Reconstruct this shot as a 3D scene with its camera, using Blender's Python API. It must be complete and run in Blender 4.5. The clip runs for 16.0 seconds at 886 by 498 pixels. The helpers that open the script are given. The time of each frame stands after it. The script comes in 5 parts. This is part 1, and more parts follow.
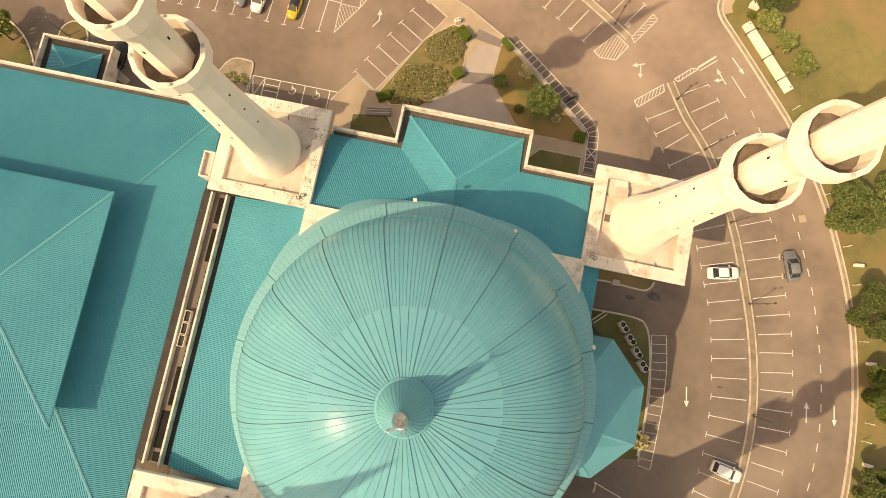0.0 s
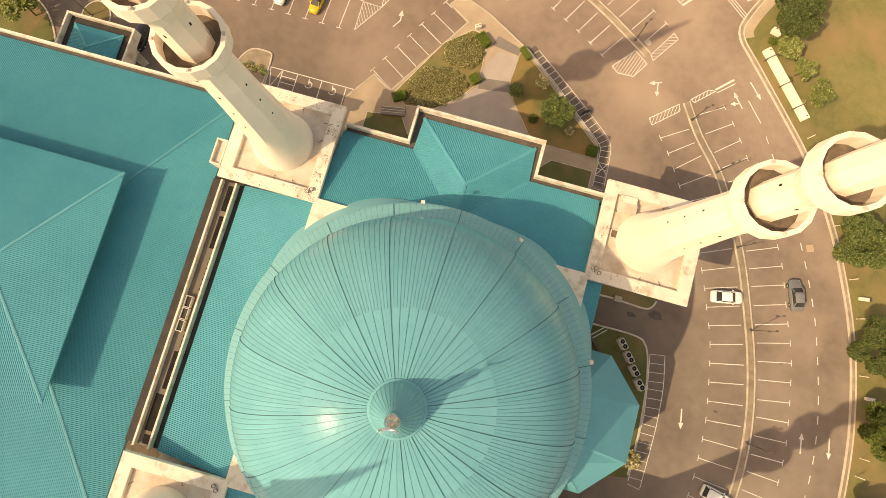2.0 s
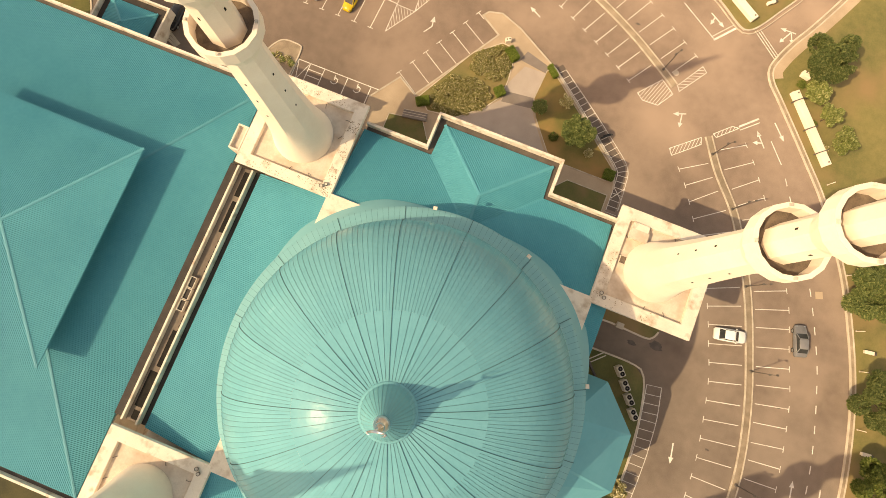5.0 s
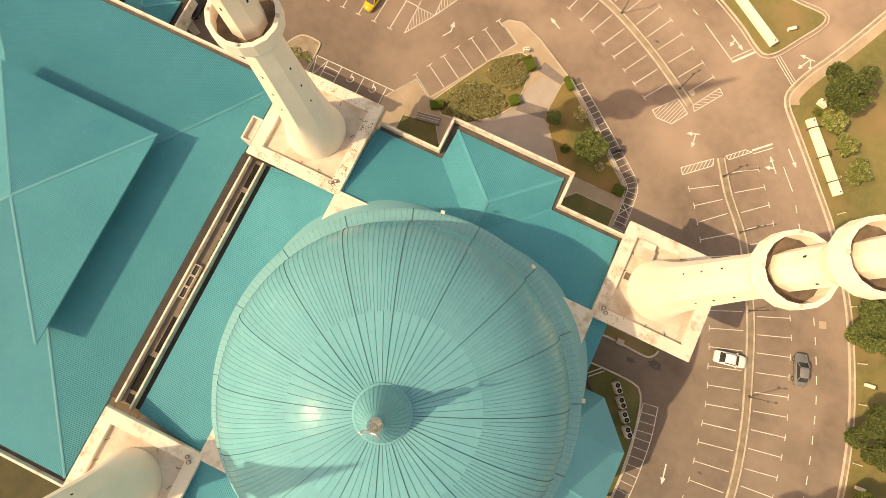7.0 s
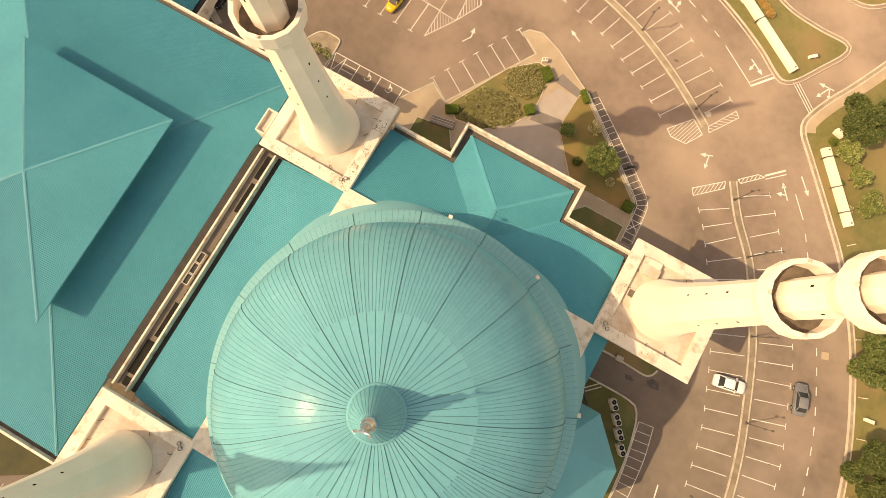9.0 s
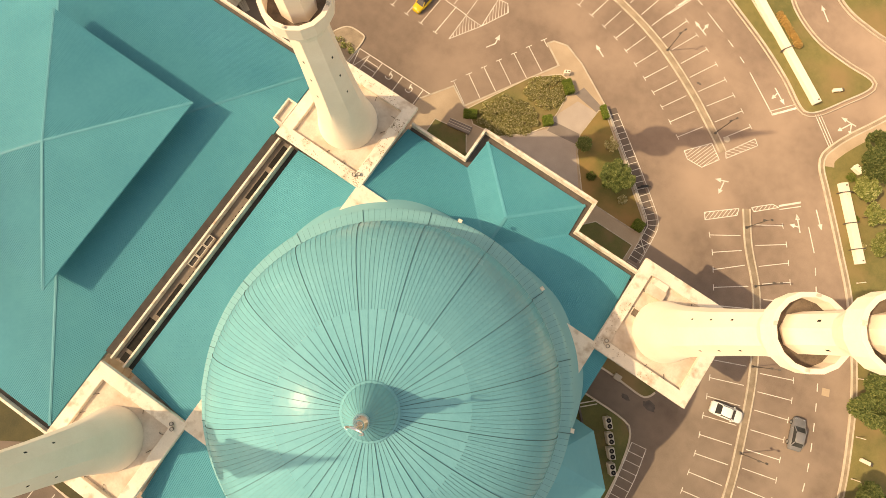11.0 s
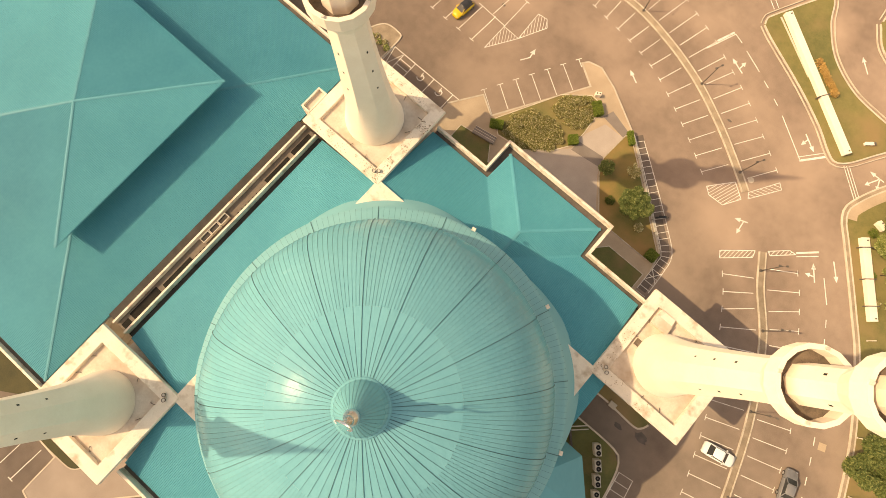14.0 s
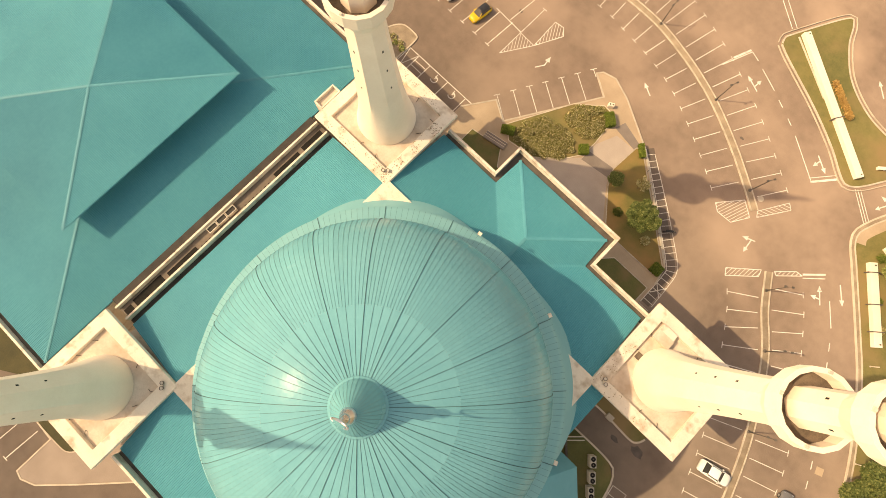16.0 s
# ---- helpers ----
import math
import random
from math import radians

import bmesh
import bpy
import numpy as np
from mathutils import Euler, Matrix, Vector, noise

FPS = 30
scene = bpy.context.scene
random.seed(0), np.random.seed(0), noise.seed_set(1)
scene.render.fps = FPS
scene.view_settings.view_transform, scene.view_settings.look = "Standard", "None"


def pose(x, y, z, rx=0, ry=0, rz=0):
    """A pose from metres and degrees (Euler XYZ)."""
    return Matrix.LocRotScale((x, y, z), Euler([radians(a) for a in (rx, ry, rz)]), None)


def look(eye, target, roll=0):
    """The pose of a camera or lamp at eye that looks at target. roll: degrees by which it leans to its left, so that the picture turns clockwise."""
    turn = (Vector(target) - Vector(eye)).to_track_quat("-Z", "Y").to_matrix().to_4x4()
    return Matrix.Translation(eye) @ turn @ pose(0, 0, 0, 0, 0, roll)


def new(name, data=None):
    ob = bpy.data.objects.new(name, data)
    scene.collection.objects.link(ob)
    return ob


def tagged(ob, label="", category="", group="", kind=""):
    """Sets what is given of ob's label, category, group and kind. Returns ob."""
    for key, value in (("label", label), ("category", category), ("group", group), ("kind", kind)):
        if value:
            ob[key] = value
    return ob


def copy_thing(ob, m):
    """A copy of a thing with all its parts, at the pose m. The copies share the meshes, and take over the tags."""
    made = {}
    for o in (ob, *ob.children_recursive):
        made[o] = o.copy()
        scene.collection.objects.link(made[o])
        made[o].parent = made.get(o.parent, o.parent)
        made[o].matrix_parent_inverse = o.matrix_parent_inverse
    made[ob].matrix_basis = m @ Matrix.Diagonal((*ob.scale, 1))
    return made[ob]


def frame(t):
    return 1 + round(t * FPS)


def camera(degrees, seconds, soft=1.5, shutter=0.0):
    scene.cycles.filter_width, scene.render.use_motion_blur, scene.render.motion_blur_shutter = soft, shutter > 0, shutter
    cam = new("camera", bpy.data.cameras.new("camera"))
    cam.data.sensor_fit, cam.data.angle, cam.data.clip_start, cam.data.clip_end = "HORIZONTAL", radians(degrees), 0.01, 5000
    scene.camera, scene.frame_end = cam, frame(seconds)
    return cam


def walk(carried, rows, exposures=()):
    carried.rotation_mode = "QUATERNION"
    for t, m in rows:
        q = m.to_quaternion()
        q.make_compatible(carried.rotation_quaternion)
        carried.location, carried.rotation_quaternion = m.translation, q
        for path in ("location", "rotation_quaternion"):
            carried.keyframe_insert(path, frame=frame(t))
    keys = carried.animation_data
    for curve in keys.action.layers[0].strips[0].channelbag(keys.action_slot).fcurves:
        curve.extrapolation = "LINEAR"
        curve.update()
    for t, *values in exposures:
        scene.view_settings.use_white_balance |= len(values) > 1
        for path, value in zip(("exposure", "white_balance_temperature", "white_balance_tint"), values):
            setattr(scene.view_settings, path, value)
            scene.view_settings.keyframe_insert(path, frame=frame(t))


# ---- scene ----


cam = camera(79.08, 16.0, 0.75)
PATH = [
    (0, (0.994, 7.247, 73.285), (0.7003, 9.4572, 53.4101), 4.02),
    (0.5, (0.981, 7.247, 73.271), (0.6496, 9.4723, 53.3979), 4.01),
    (1, (0.968, 7.247, 73.256), (0.5939, 9.4972, 53.3869), 4.03),
    (1.5, (0.955, 7.247, 73.242), (0.5323, 9.5288, 53.3768), 4.07),
    (2, (0.942, 7.247, 73.227), (0.4682, 9.5521, 53.3659), 4.11),
    (2.5, (0.928, 7.246, 73.212), (0.4017, 9.5738, 53.355), 4.13),
    (3, (0.915, 7.245, 73.197), (0.3343, 9.595, 53.3441), 4.11),
    (3.5, (0.902, 7.244, 73.182), (0.2677, 9.6155, 53.3332), 4.06),
    (4, (0.888, 7.243, 73.167), (0.1971, 9.6521, 53.3245), 3.99),
    (4.5, (0.875, 7.241, 73.151), (0.1261, 9.6914, 53.3162), 3.92),
    (5, (0.861, 7.239, 73.136), (0.0556, 9.7282, 53.3079), 3.88),
    (7.5, (0.793, 7.227, 73.057), (-0.2805, 9.8132, 53.2542), 4.03),
    (8, (0.779, 7.224, 73.041), (-0.3531, 9.8294, 53.2439), 4.05),
    (8.5, (0.765, 7.221, 73.025), (-0.4246, 9.835, 53.2322), 4.02),
    (9, (0.751, 7.218, 73.009), (-0.5009, 9.8373, 53.2205), 4.00),
    (11.5, (0.679, 7.197, 72.925), (-0.9048, 9.7725, 53.1554), 4.07),
    (12, (0.665, 7.192, 72.909), (-0.9849, 9.7476, 53.1412), 4.11),
    (12.5, (0.65, 7.187, 72.891), (-1.0636, 9.7208, 53.1268), 4.13),
    (13, (0.636, 7.182, 72.874), (-1.1523, 9.7106, 53.1155), 4.14),
    (13.5, (0.621, 7.177, 72.857), (-1.2358, 9.699, 53.1038), 4.11),
    (14, (0.606, 7.171, 72.84), (-1.3188, 9.6926, 53.0928), 4.07),
    (14.5, (0.592, 7.165, 72.822), (-1.3943, 9.684, 53.081), 4.03),
    (15, (0.577, 7.159, 72.804), (-1.4667, 9.6791, 53.0694), 4.01),
    (15.5, (0.562, 7.153, 72.787), (-1.524, 9.6609, 53.0546), 4.00),
    (16, (0.547, 7.146, 72.769), (-1.567, 9.6275, 53.0363), 4.02),
]
walk(cam, [(t, look(eye, target, roll)) for t, eye, target, roll in PATH],
     exposures=[(0.0, 0.22, 8400.0, 9.0), (16.0, 0.30, 8750.0, 11.5)])

# ---- light ----
SUN_AZ, SUN_EL = radians(39.2), radians(47.0)      # the way the light travels, and its height
world = bpy.data.worlds.new("world")
scene.world = world
world.use_nodes = True
wn = world.node_tree.nodes
sky = wn.new("ShaderNodeTexSky")
sky.sky_type, sky.sun_disc = "NISHITA", False
sky.sun_elevation, sky.sun_rotation = SUN_EL, radians(270) - SUN_AZ
sky.air_density, sky.dust_density = 1.0, 1.5
wn["Background"].inputs["Strength"].default_value = 0.25
haze = wn.new("ShaderNodeMix")                                # warm city haze over the blue
haze.data_type, haze.blend_type = "RGBA", "MULTIPLY"
haze.inputs["Factor"].default_value = 1.0
haze.inputs["B"].default_value = (1.34, 1.0, 0.72, 1)
world.node_tree.links.new(sky.outputs["Color"], haze.inputs["A"])
world.node_tree.links.new(haze.outputs["Result"], wn["Background"].inputs["Color"])
sun_data = bpy.data.lights.new("sun", "SUN")
sun_data.energy, sun_data.angle, sun_data.color = 3.3, radians(0.55), (1.0, 0.85, 0.62)
sun = new("sun", sun_data)
sun.matrix_world = look((-80 * math.cos(SUN_AZ), -80 * math.sin(SUN_AZ), 80 * math.tan(SUN_EL)), (0, 0, 0))


# ---- materials ----
def surface(name, dark, light, rough=0.7, scale=1.0, fine=12.0, bump=0.15, metal=0.0, spread=0.12, stain=None, stain_scale=0.3, stain_at=0.62, mid=0.0, gloss=0.5, grainy=0.3, y_tint=None):
    """A procedural surface: two scales of tone, fine relief, a spread per object, and stains."""
    m = bpy.data.materials.new(name)
    m.use_nodes = True
    n, link = m.node_tree.nodes, m.node_tree.links.new
    bsdf = n["Principled BSDF"]
    geo = n.new("ShaderNodeNewGeometry")

    def tex(s, detail):
        t = n.new("ShaderNodeTexNoise")
        t.inputs["Scale"].default_value, t.inputs["Detail"].default_value = s, detail
        link(geo.outputs["Position"], t.inputs["Vector"])
        return t

    big, small = tex(scale, 5.0), tex(fine, 4.0)
    mixed = n.new("ShaderNodeMath")
    mixed.operation = "MULTIPLY_ADD"
    link(small.outputs["Fac"], mixed.inputs[0])
    mixed.inputs[1].default_value = 0.35
    if mid:                                                     # patches between the two scales
        patch, add = tex(scale * 9.0, 6.0), n.new("ShaderNodeMath")
        add.operation = "MULTIPLY_ADD"
        link(patch.outputs["Fac"], add.inputs[0])
        add.inputs[1].default_value = mid
        shift = n.new("ShaderNodeMath")
        shift.operation = "SUBTRACT"
        link(big.outputs["Fac"], shift.inputs[0])
        shift.inputs[1].default_value = mid / 2
        link(shift.outputs[0], add.inputs[2])
        link(add.outputs[0], mixed.inputs[2])
    else:
        link(big.outputs["Fac"], mixed.inputs[2])
    ramp = n.new("ShaderNodeValToRGB")
    ramp.color_ramp.elements[0].position, ramp.color_ramp.elements[1].position = 0.42, 0.92
    ramp.color_ramp.elements[0].color, ramp.color_ramp.elements[1].color = (*dark, 1), (*light, 1)
    link(mixed.outputs[0], ramp.inputs["Fac"])
    out = ramp.outputs["Color"]
    if stain:
        spot = tex(stain_scale, 7.0)
        edge = n.new("ShaderNodeMapRange")
        edge.inputs["From Min"].default_value, edge.inputs["From Max"].default_value = stain_at - 0.08, stain_at + 0.1
        link(spot.outputs["Fac"], edge.inputs["Value"])
        mix = n.new("ShaderNodeMix")
        mix.data_type = "RGBA"
        link(edge.outputs["Result"], mix.inputs["Factor"])
        link(out, mix.inputs["A"])
        mix.inputs["B"].default_value = (*stain, 1)
        out = mix.outputs["Result"]
    if y_tint:                                                    # tint multiplied in along world Y, darker and greyer towards the second value
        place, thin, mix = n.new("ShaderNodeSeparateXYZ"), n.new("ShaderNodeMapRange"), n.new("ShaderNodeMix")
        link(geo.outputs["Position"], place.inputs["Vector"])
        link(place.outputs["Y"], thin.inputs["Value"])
        thin.inputs["From Min"].default_value, thin.inputs["From Max"].default_value = y_tint[0], y_tint[1]
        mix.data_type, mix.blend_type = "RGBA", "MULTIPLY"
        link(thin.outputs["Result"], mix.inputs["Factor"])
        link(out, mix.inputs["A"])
        mix.inputs["B"].default_value = (*y_tint[2], 1)
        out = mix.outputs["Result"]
    if spread:
        info = n.new("ShaderNodeObjectInfo")
        span = n.new("ShaderNodeMapRange")
        span.inputs["To Min"].default_value, span.inputs["To Max"].default_value = 1 - spread, 1 + spread
        link(info.outputs["Random"], span.inputs["Value"])
        tint = n.new("ShaderNodeHueSaturation")
        link(span.outputs["Result"], tint.inputs["Value"])
        link(out, tint.inputs["Color"])
        out = tint.outputs["Color"]
    link(out, bsdf.inputs["Base Color"])
    bsdf.inputs["Metallic"].default_value = metal
    bsdf.inputs["Specular IOR Level"].default_value = gloss
    bsdf.inputs["Diffuse Roughness"].default_value = grainy
    wear = n.new("ShaderNodeMapRange")
    wear.inputs["To Min"].default_value, wear.inputs["To Max"].default_value = max(0.03, rough - 0.1), min(1.0, rough + 0.1)
    link(big.outputs["Fac"], wear.inputs["Value"])
    link(wear.outputs["Result"], bsdf.inputs["Roughness"])
    if bump:
        relief = n.new("ShaderNodeBump")
        relief.inputs["Strength"].default_value, relief.inputs["Distance"].default_value = bump, 0.02
        link(small.outputs["Fac"], relief.inputs["Height"])
        link(relief.outputs["Normal"], bsdf.inputs["Normal"])
    return m


M_DOME = surface("dome_sheet", (0.12, 0.345, 0.41), (0.152, 0.395, 0.458), 0.24, 0.25, 2.2, 0.9, 0.0, 0.03, gloss=0.075, grainy=0.0)
M_BRIM = surface("brim_sheet", (0.15, 0.37, 0.42), (0.18, 0.41, 0.455), 0.6, 0.25, 1.3, 0.06, 0.0, 0.03, gloss=0.25)
M_BAY = surface("bay_sheet", (0.085, 0.32, 0.40), (0.115, 0.37, 0.45), 0.55, 0.25, 1.3, 0.06, 0.0, 0.02, gloss=0.2)
M_SEAM = surface("seam_metal", (0.085, 0.26, 0.30), (0.11, 0.30, 0.34), 0.6, 0.6, 9.0, 0.05)
# dark teal seam colour, in place of the shadow a standing seam throws
M_SEAMSHADE = surface("seam_shade", (0.03, 0.10, 0.115), (0.05, 0.135, 0.15), 0.7, 0.6, 9.0, 0.05)
M_ROOF = surface("roof_sheet", (0.054, 0.297, 0.378), (0.084, 0.362, 0.438), 0.65, 0.12, 3.0, 0.05, 0.0, 0.04, mid=0.25, gloss=0.25, grainy=0.3)
M_RIDGE = surface("ridge_cap", (0.054, 0.297, 0.378), (0.084, 0.362, 0.438), 0.65, 0.4, 5.0, 0.05)
M_WHITE = surface("white_render", (0.62, 0.555, 0.475), (0.77, 0.705, 0.615), 0.75, 0.5, 10.0, 0.15, 0.0, 0.03, (0.45, 0.36, 0.275), 0.9, 0.61, mid=0.3)
M_SHAFT = surface("minaret_render", (0.74, 0.645, 0.54), (0.82, 0.73, 0.625), 0.7, 0.3, 8.0, 0.08, 0.0, 0.02, mid=0.3)
M_SLAB = surface("weathered_slab", (0.52, 0.445, 0.365), (0.70, 0.62, 0.53), 0.85, 0.45, 8.0, 0.2, 0.0, 0.03, (0.47, 0.375, 0.295), 0.5, 0.57, mid=0.4)
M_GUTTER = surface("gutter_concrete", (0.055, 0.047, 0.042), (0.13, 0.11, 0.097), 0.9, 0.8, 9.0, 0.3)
# brown dirt, its tone lowered for the shade inside the parapet
M_FLOOR = surface("balcony_dirt_and_shade", (0.085, 0.065, 0.05), (0.24, 0.185, 0.14), 0.9, 1.2, 9.0, 0.3)
M_VERGE = surface("dry_verge", (0.20, 0.155, 0.11), (0.36, 0.29, 0.215), 0.95, 0.8, 9.0, 0.4)
M_COVER = surface("cover_concrete", (0.12, 0.10, 0.083), (0.20, 0.168, 0.14), 0.9, 0.8, 9.0, 0.3)
# channel concrete, darkened further for the shade beside the roof edge
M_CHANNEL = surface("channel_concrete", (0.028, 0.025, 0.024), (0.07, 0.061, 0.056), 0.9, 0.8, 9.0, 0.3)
M_LITTER = surface("dead_leaves", (0.12, 0.075, 0.035), (0.30, 0.21, 0.11), 0.85, 3.0, 9.0, 0.1)
M_DARKPATCH = surface("oil_stain", (0.06, 0.05, 0.043), (0.13, 0.105, 0.09), 0.7, 1.5, 9.0, 0.2)
M_NEWROAD = surface("newer_asphalt", (0.10, 0.078, 0.066), (0.16, 0.125, 0.105), 0.9, 0.2, 9.0, 0.3)
M_DARK = surface("dark_opening", (0.012, 0.012, 0.012), (0.03, 0.028, 0.025), 0.8, 1.0, 6.0, 0.1, gloss=0.1)
M_ASPHALT = surface("asphalt", (0.192, 0.144, 0.117), (0.322, 0.248, 0.20), 0.9, 0.09, 9.0, 0.3, 0.0, 0.0, (0.36, 0.275, 0.22), 0.07, 0.57, mid=0.4, gloss=0.2, grainy=1.0, y_tint=(45.0, 5.0, (0.78, 0.83, 0.86)))
M_PAINT = surface("road_paint", (0.54, 0.50, 0.45), (0.78, 0.74, 0.69), 0.75, 1.2, 14.0, 0.1, 0.0, 0.08, (0.36, 0.31, 0.27), 1.6, 0.66)
M_KERB = surface("kerb_concrete", (0.42, 0.36, 0.29), (0.60, 0.53, 0.44), 0.85, 0.7, 9.0, 0.2)
M_KERB2 = surface("worn_kerb_concrete", (0.34, 0.29, 0.23), (0.60, 0.53, 0.44), 0.85, 0.9, 9.0, 0.2, mid=0.6)
M_PAVE = surface("paving", (0.34, 0.26, 0.185), (0.47, 0.37, 0.27), 0.85, 0.3, 8.0, 0.2, 0.0, 0.04)
M_APRON = surface("apron_paving", (0.25, 0.205, 0.175), (0.34, 0.285, 0.245), 0.85, 0.3, 8.0, 0.2)
M_STRIP = surface("dark_paving", (0.17, 0.14, 0.125), (0.235, 0.20, 0.18), 0.85, 0.6, 8.0, 0.2)
M_PLAZA = surface("plaza_paving", (0.31, 0.262, 0.228), (0.41, 0.352, 0.312), 0.85, 0.3, 8.0, 0.2)
M_GRASS = surface("grass", (0.115, 0.115, 0.038), (0.22, 0.185, 0.07), 0.95, 0.10, 5.0, 0.6, 0.0, 0.0, (0.245, 0.17, 0.08), 0.09, 0.57, mid=0.5)
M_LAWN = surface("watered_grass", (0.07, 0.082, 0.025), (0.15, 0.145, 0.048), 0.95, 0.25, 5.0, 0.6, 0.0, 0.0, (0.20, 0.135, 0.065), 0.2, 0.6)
M_PATCHY = surface("patchy_grass", (0.10, 0.10, 0.028), (0.19, 0.165, 0.05), 0.95, 0.3, 5.0, 0.6, 0.0, 0.0, (0.27, 0.17, 0.065), 0.16, 0.5)
# grass whose dark tone carries the shade lying on it
M_SHADEGRASS = surface("grass_with_shade", (0.032, 0.034, 0.014), (0.08, 0.072, 0.032), 0.95, 0.4, 6.0, 0.5)
M_SOIL = surface("garden_soil", (0.10, 0.085, 0.03), (0.19, 0.14, 0.06), 0.95, 0.4, 6.0, 0.5)


def leafy(name, dark, mid, light, through_light=0.22):
    """Leaves: every blade has a tone of its own, and lets some light through."""
    m = bpy.data.materials.new(name)
    m.use_nodes = True
    n, link = m.node_tree.nodes, m.node_tree.links.new
    geo, info, ramp = n.new("ShaderNodeNewGeometry"), n.new("ShaderNodeObjectInfo"), n.new("ShaderNodeValToRGB")
    ramp.color_ramp.elements[0].color, ramp.color_ramp.elements[1].color = (*dark, 1), (*light, 1)
    ramp.color_ramp.elements.new(0.6).color = (*mid, 1)
    link(geo.outputs["Random Per Island"], ramp.inputs["Fac"])
    span, tint = n.new("ShaderNodeMapRange"), n.new("ShaderNodeHueSaturation")
    span.inputs["To Min"].default_value, span.inputs["To Max"].default_value = 0.85, 1.15
    link(info.outputs["Random"], span.inputs["Value"])
    link(span.outputs["Result"], tint.inputs["Value"])
    link(ramp.outputs["Color"], tint.inputs["Color"])
    bsdf, glow, mix = n["Principled BSDF"], n.new("ShaderNodeBsdfTranslucent"), n.new("ShaderNodeMixShader")
    bsdf.inputs["Roughness"].default_value, bsdf.inputs["Specular IOR Level"].default_value = 0.65, 0.3
    link(tint.outputs["Color"], bsdf.inputs["Base Color"])
    link(tint.outputs["Color"], glow.inputs["Color"])
    mix.inputs["Fac"].default_value = through_light
    link(bsdf.outputs["BSDF"], mix.inputs[1])
    link(glow.outputs["BSDF"], mix.inputs[2])
    link(mix.outputs["Shader"], n["Material Output"].inputs["Surface"])
    return m


M_LEAF = leafy("leaves", (0.075, 0.105, 0.02), (0.125, 0.16, 0.032), (0.20, 0.22, 0.06))
M_LEAF3 = leafy("light_leaves", (0.15, 0.19, 0.045), (0.26, 0.29, 0.09), (0.48, 0.48, 0.22), 0.3)
M_LEAF2 = leafy("dark_leaves", (0.10, 0.14, 0.045), (0.17, 0.21, 0.07), (0.30, 0.32, 0.12), 0.42)
M_PALE = leafy("pale_leaves", (0.20, 0.185, 0.07), (0.36, 0.32, 0.14), (0.75, 0.69, 0.49))
M_FLOWER = leafy("flowering_leaves", (0.12, 0.125, 0.03), (0.25, 0.23, 0.07), (0.80, 0.71, 0.46))
M_HEDGE = leafy("hedge_leaves", (0.08, 0.12, 0.018), (0.14, 0.19, 0.03), (0.23, 0.28, 0.06))
M_DRY = leafy("dry_leaves", (0.34, 0.21, 0.07), (0.54, 0.35, 0.12), (0.70, 0.52, 0.24))
M_BARK = surface("bark", (0.09, 0.065, 0.045), (0.16, 0.12, 0.085), 0.9, 2.0, 12.0, 0.4)
M_STEEL = surface("lamp_steel", (0.10, 0.085, 0.075), (0.16, 0.14, 0.12), 0.5, 2.0, 12.0, 0.05, 0.4)
M_GOLD = surface("finial_metal", (0.55, 0.58, 0.64), (0.70, 0.74, 0.82), 0.28, 1.5, 8.0, 0.03, 0.9)
M_GLASS = surface("car_glass", (0.03, 0.032, 0.034), (0.05, 0.052, 0.054), 0.08, 1.0, 4.0, 0.0)
M_TYRE = surface("tyre_rubber", (0.015, 0.015, 0.015), (0.03, 0.03, 0.03), 0.85, 2.0, 9.0, 0.1)
M_RIM = surface("wheel_alloy", (0.4, 0.4, 0.4), (0.55, 0.55, 0.55), 0.35, 2.0, 6.0, 0.0, 0.8)
M_CARWHITE = surface("white_car_paint", (0.72, 0.72, 0.70), (0.80, 0.80, 0.78), 0.2, 0.8, 3.0, 0.0)
M_CARYELLOW = surface("yellow_car_paint", (0.56, 0.38, 0.02), (0.64, 0.45, 0.03), 0.25, 0.8, 3.0, 0.0)
M_CARGREY = surface("grey_car_paint", (0.16, 0.16, 0.17), (0.22, 0.22, 0.23), 0.22, 0.8, 3.0, 0.0)
M_CARBLACK = surface("black_car_paint", (0.02, 0.02, 0.022), (0.035, 0.035, 0.04), 0.2, 0.8, 3.0, 0.0)
M_UNIT = surface("unit_casing", (0.45, 0.42, 0.37), (0.58, 0.54, 0.48), 0.6, 1.0, 6.0, 0.05)


# ---- building blocks ----
def finish(bm, smooth=False):
    bmesh.ops.recalc_face_normals(bm, faces=bm.faces)
    for f in bm.faces:
        f.smooth = smooth
    return bm


def tri(bm, faces=None):
    bm.normal_update()
    bmesh.ops.triangulate(bm, faces=faces or [f for f in bm.faces if len(f.verts) > 4])
    bm.normal_update()


def mesh_of(name, bm, material):
    me = bpy.data.meshes.new(name)
    bm.to_mesh(me)
    bm.free()
    me.materials.append(material)
    return me


def part(name, bm, material, parent, label=""):
    ob = new(name, mesh_of(name, bm, material))
    ob.parent = parent
    return tagged(ob, label=label)


def thing(name, label, category, group="", at=(0, 0, 0), rz=0.0, kind=""):
    ob = new(name)
    ob.empty_display_size = 0.3
    ob.matrix_world = pose(*at, 0, 0, rz)
    return tagged(ob, label, category, group, kind)


def solid(name, bm, material, label, category="", kind="structure", group=""):
    return tagged(new(name, mesh_of(name, bm, material)), label, category, group, kind)


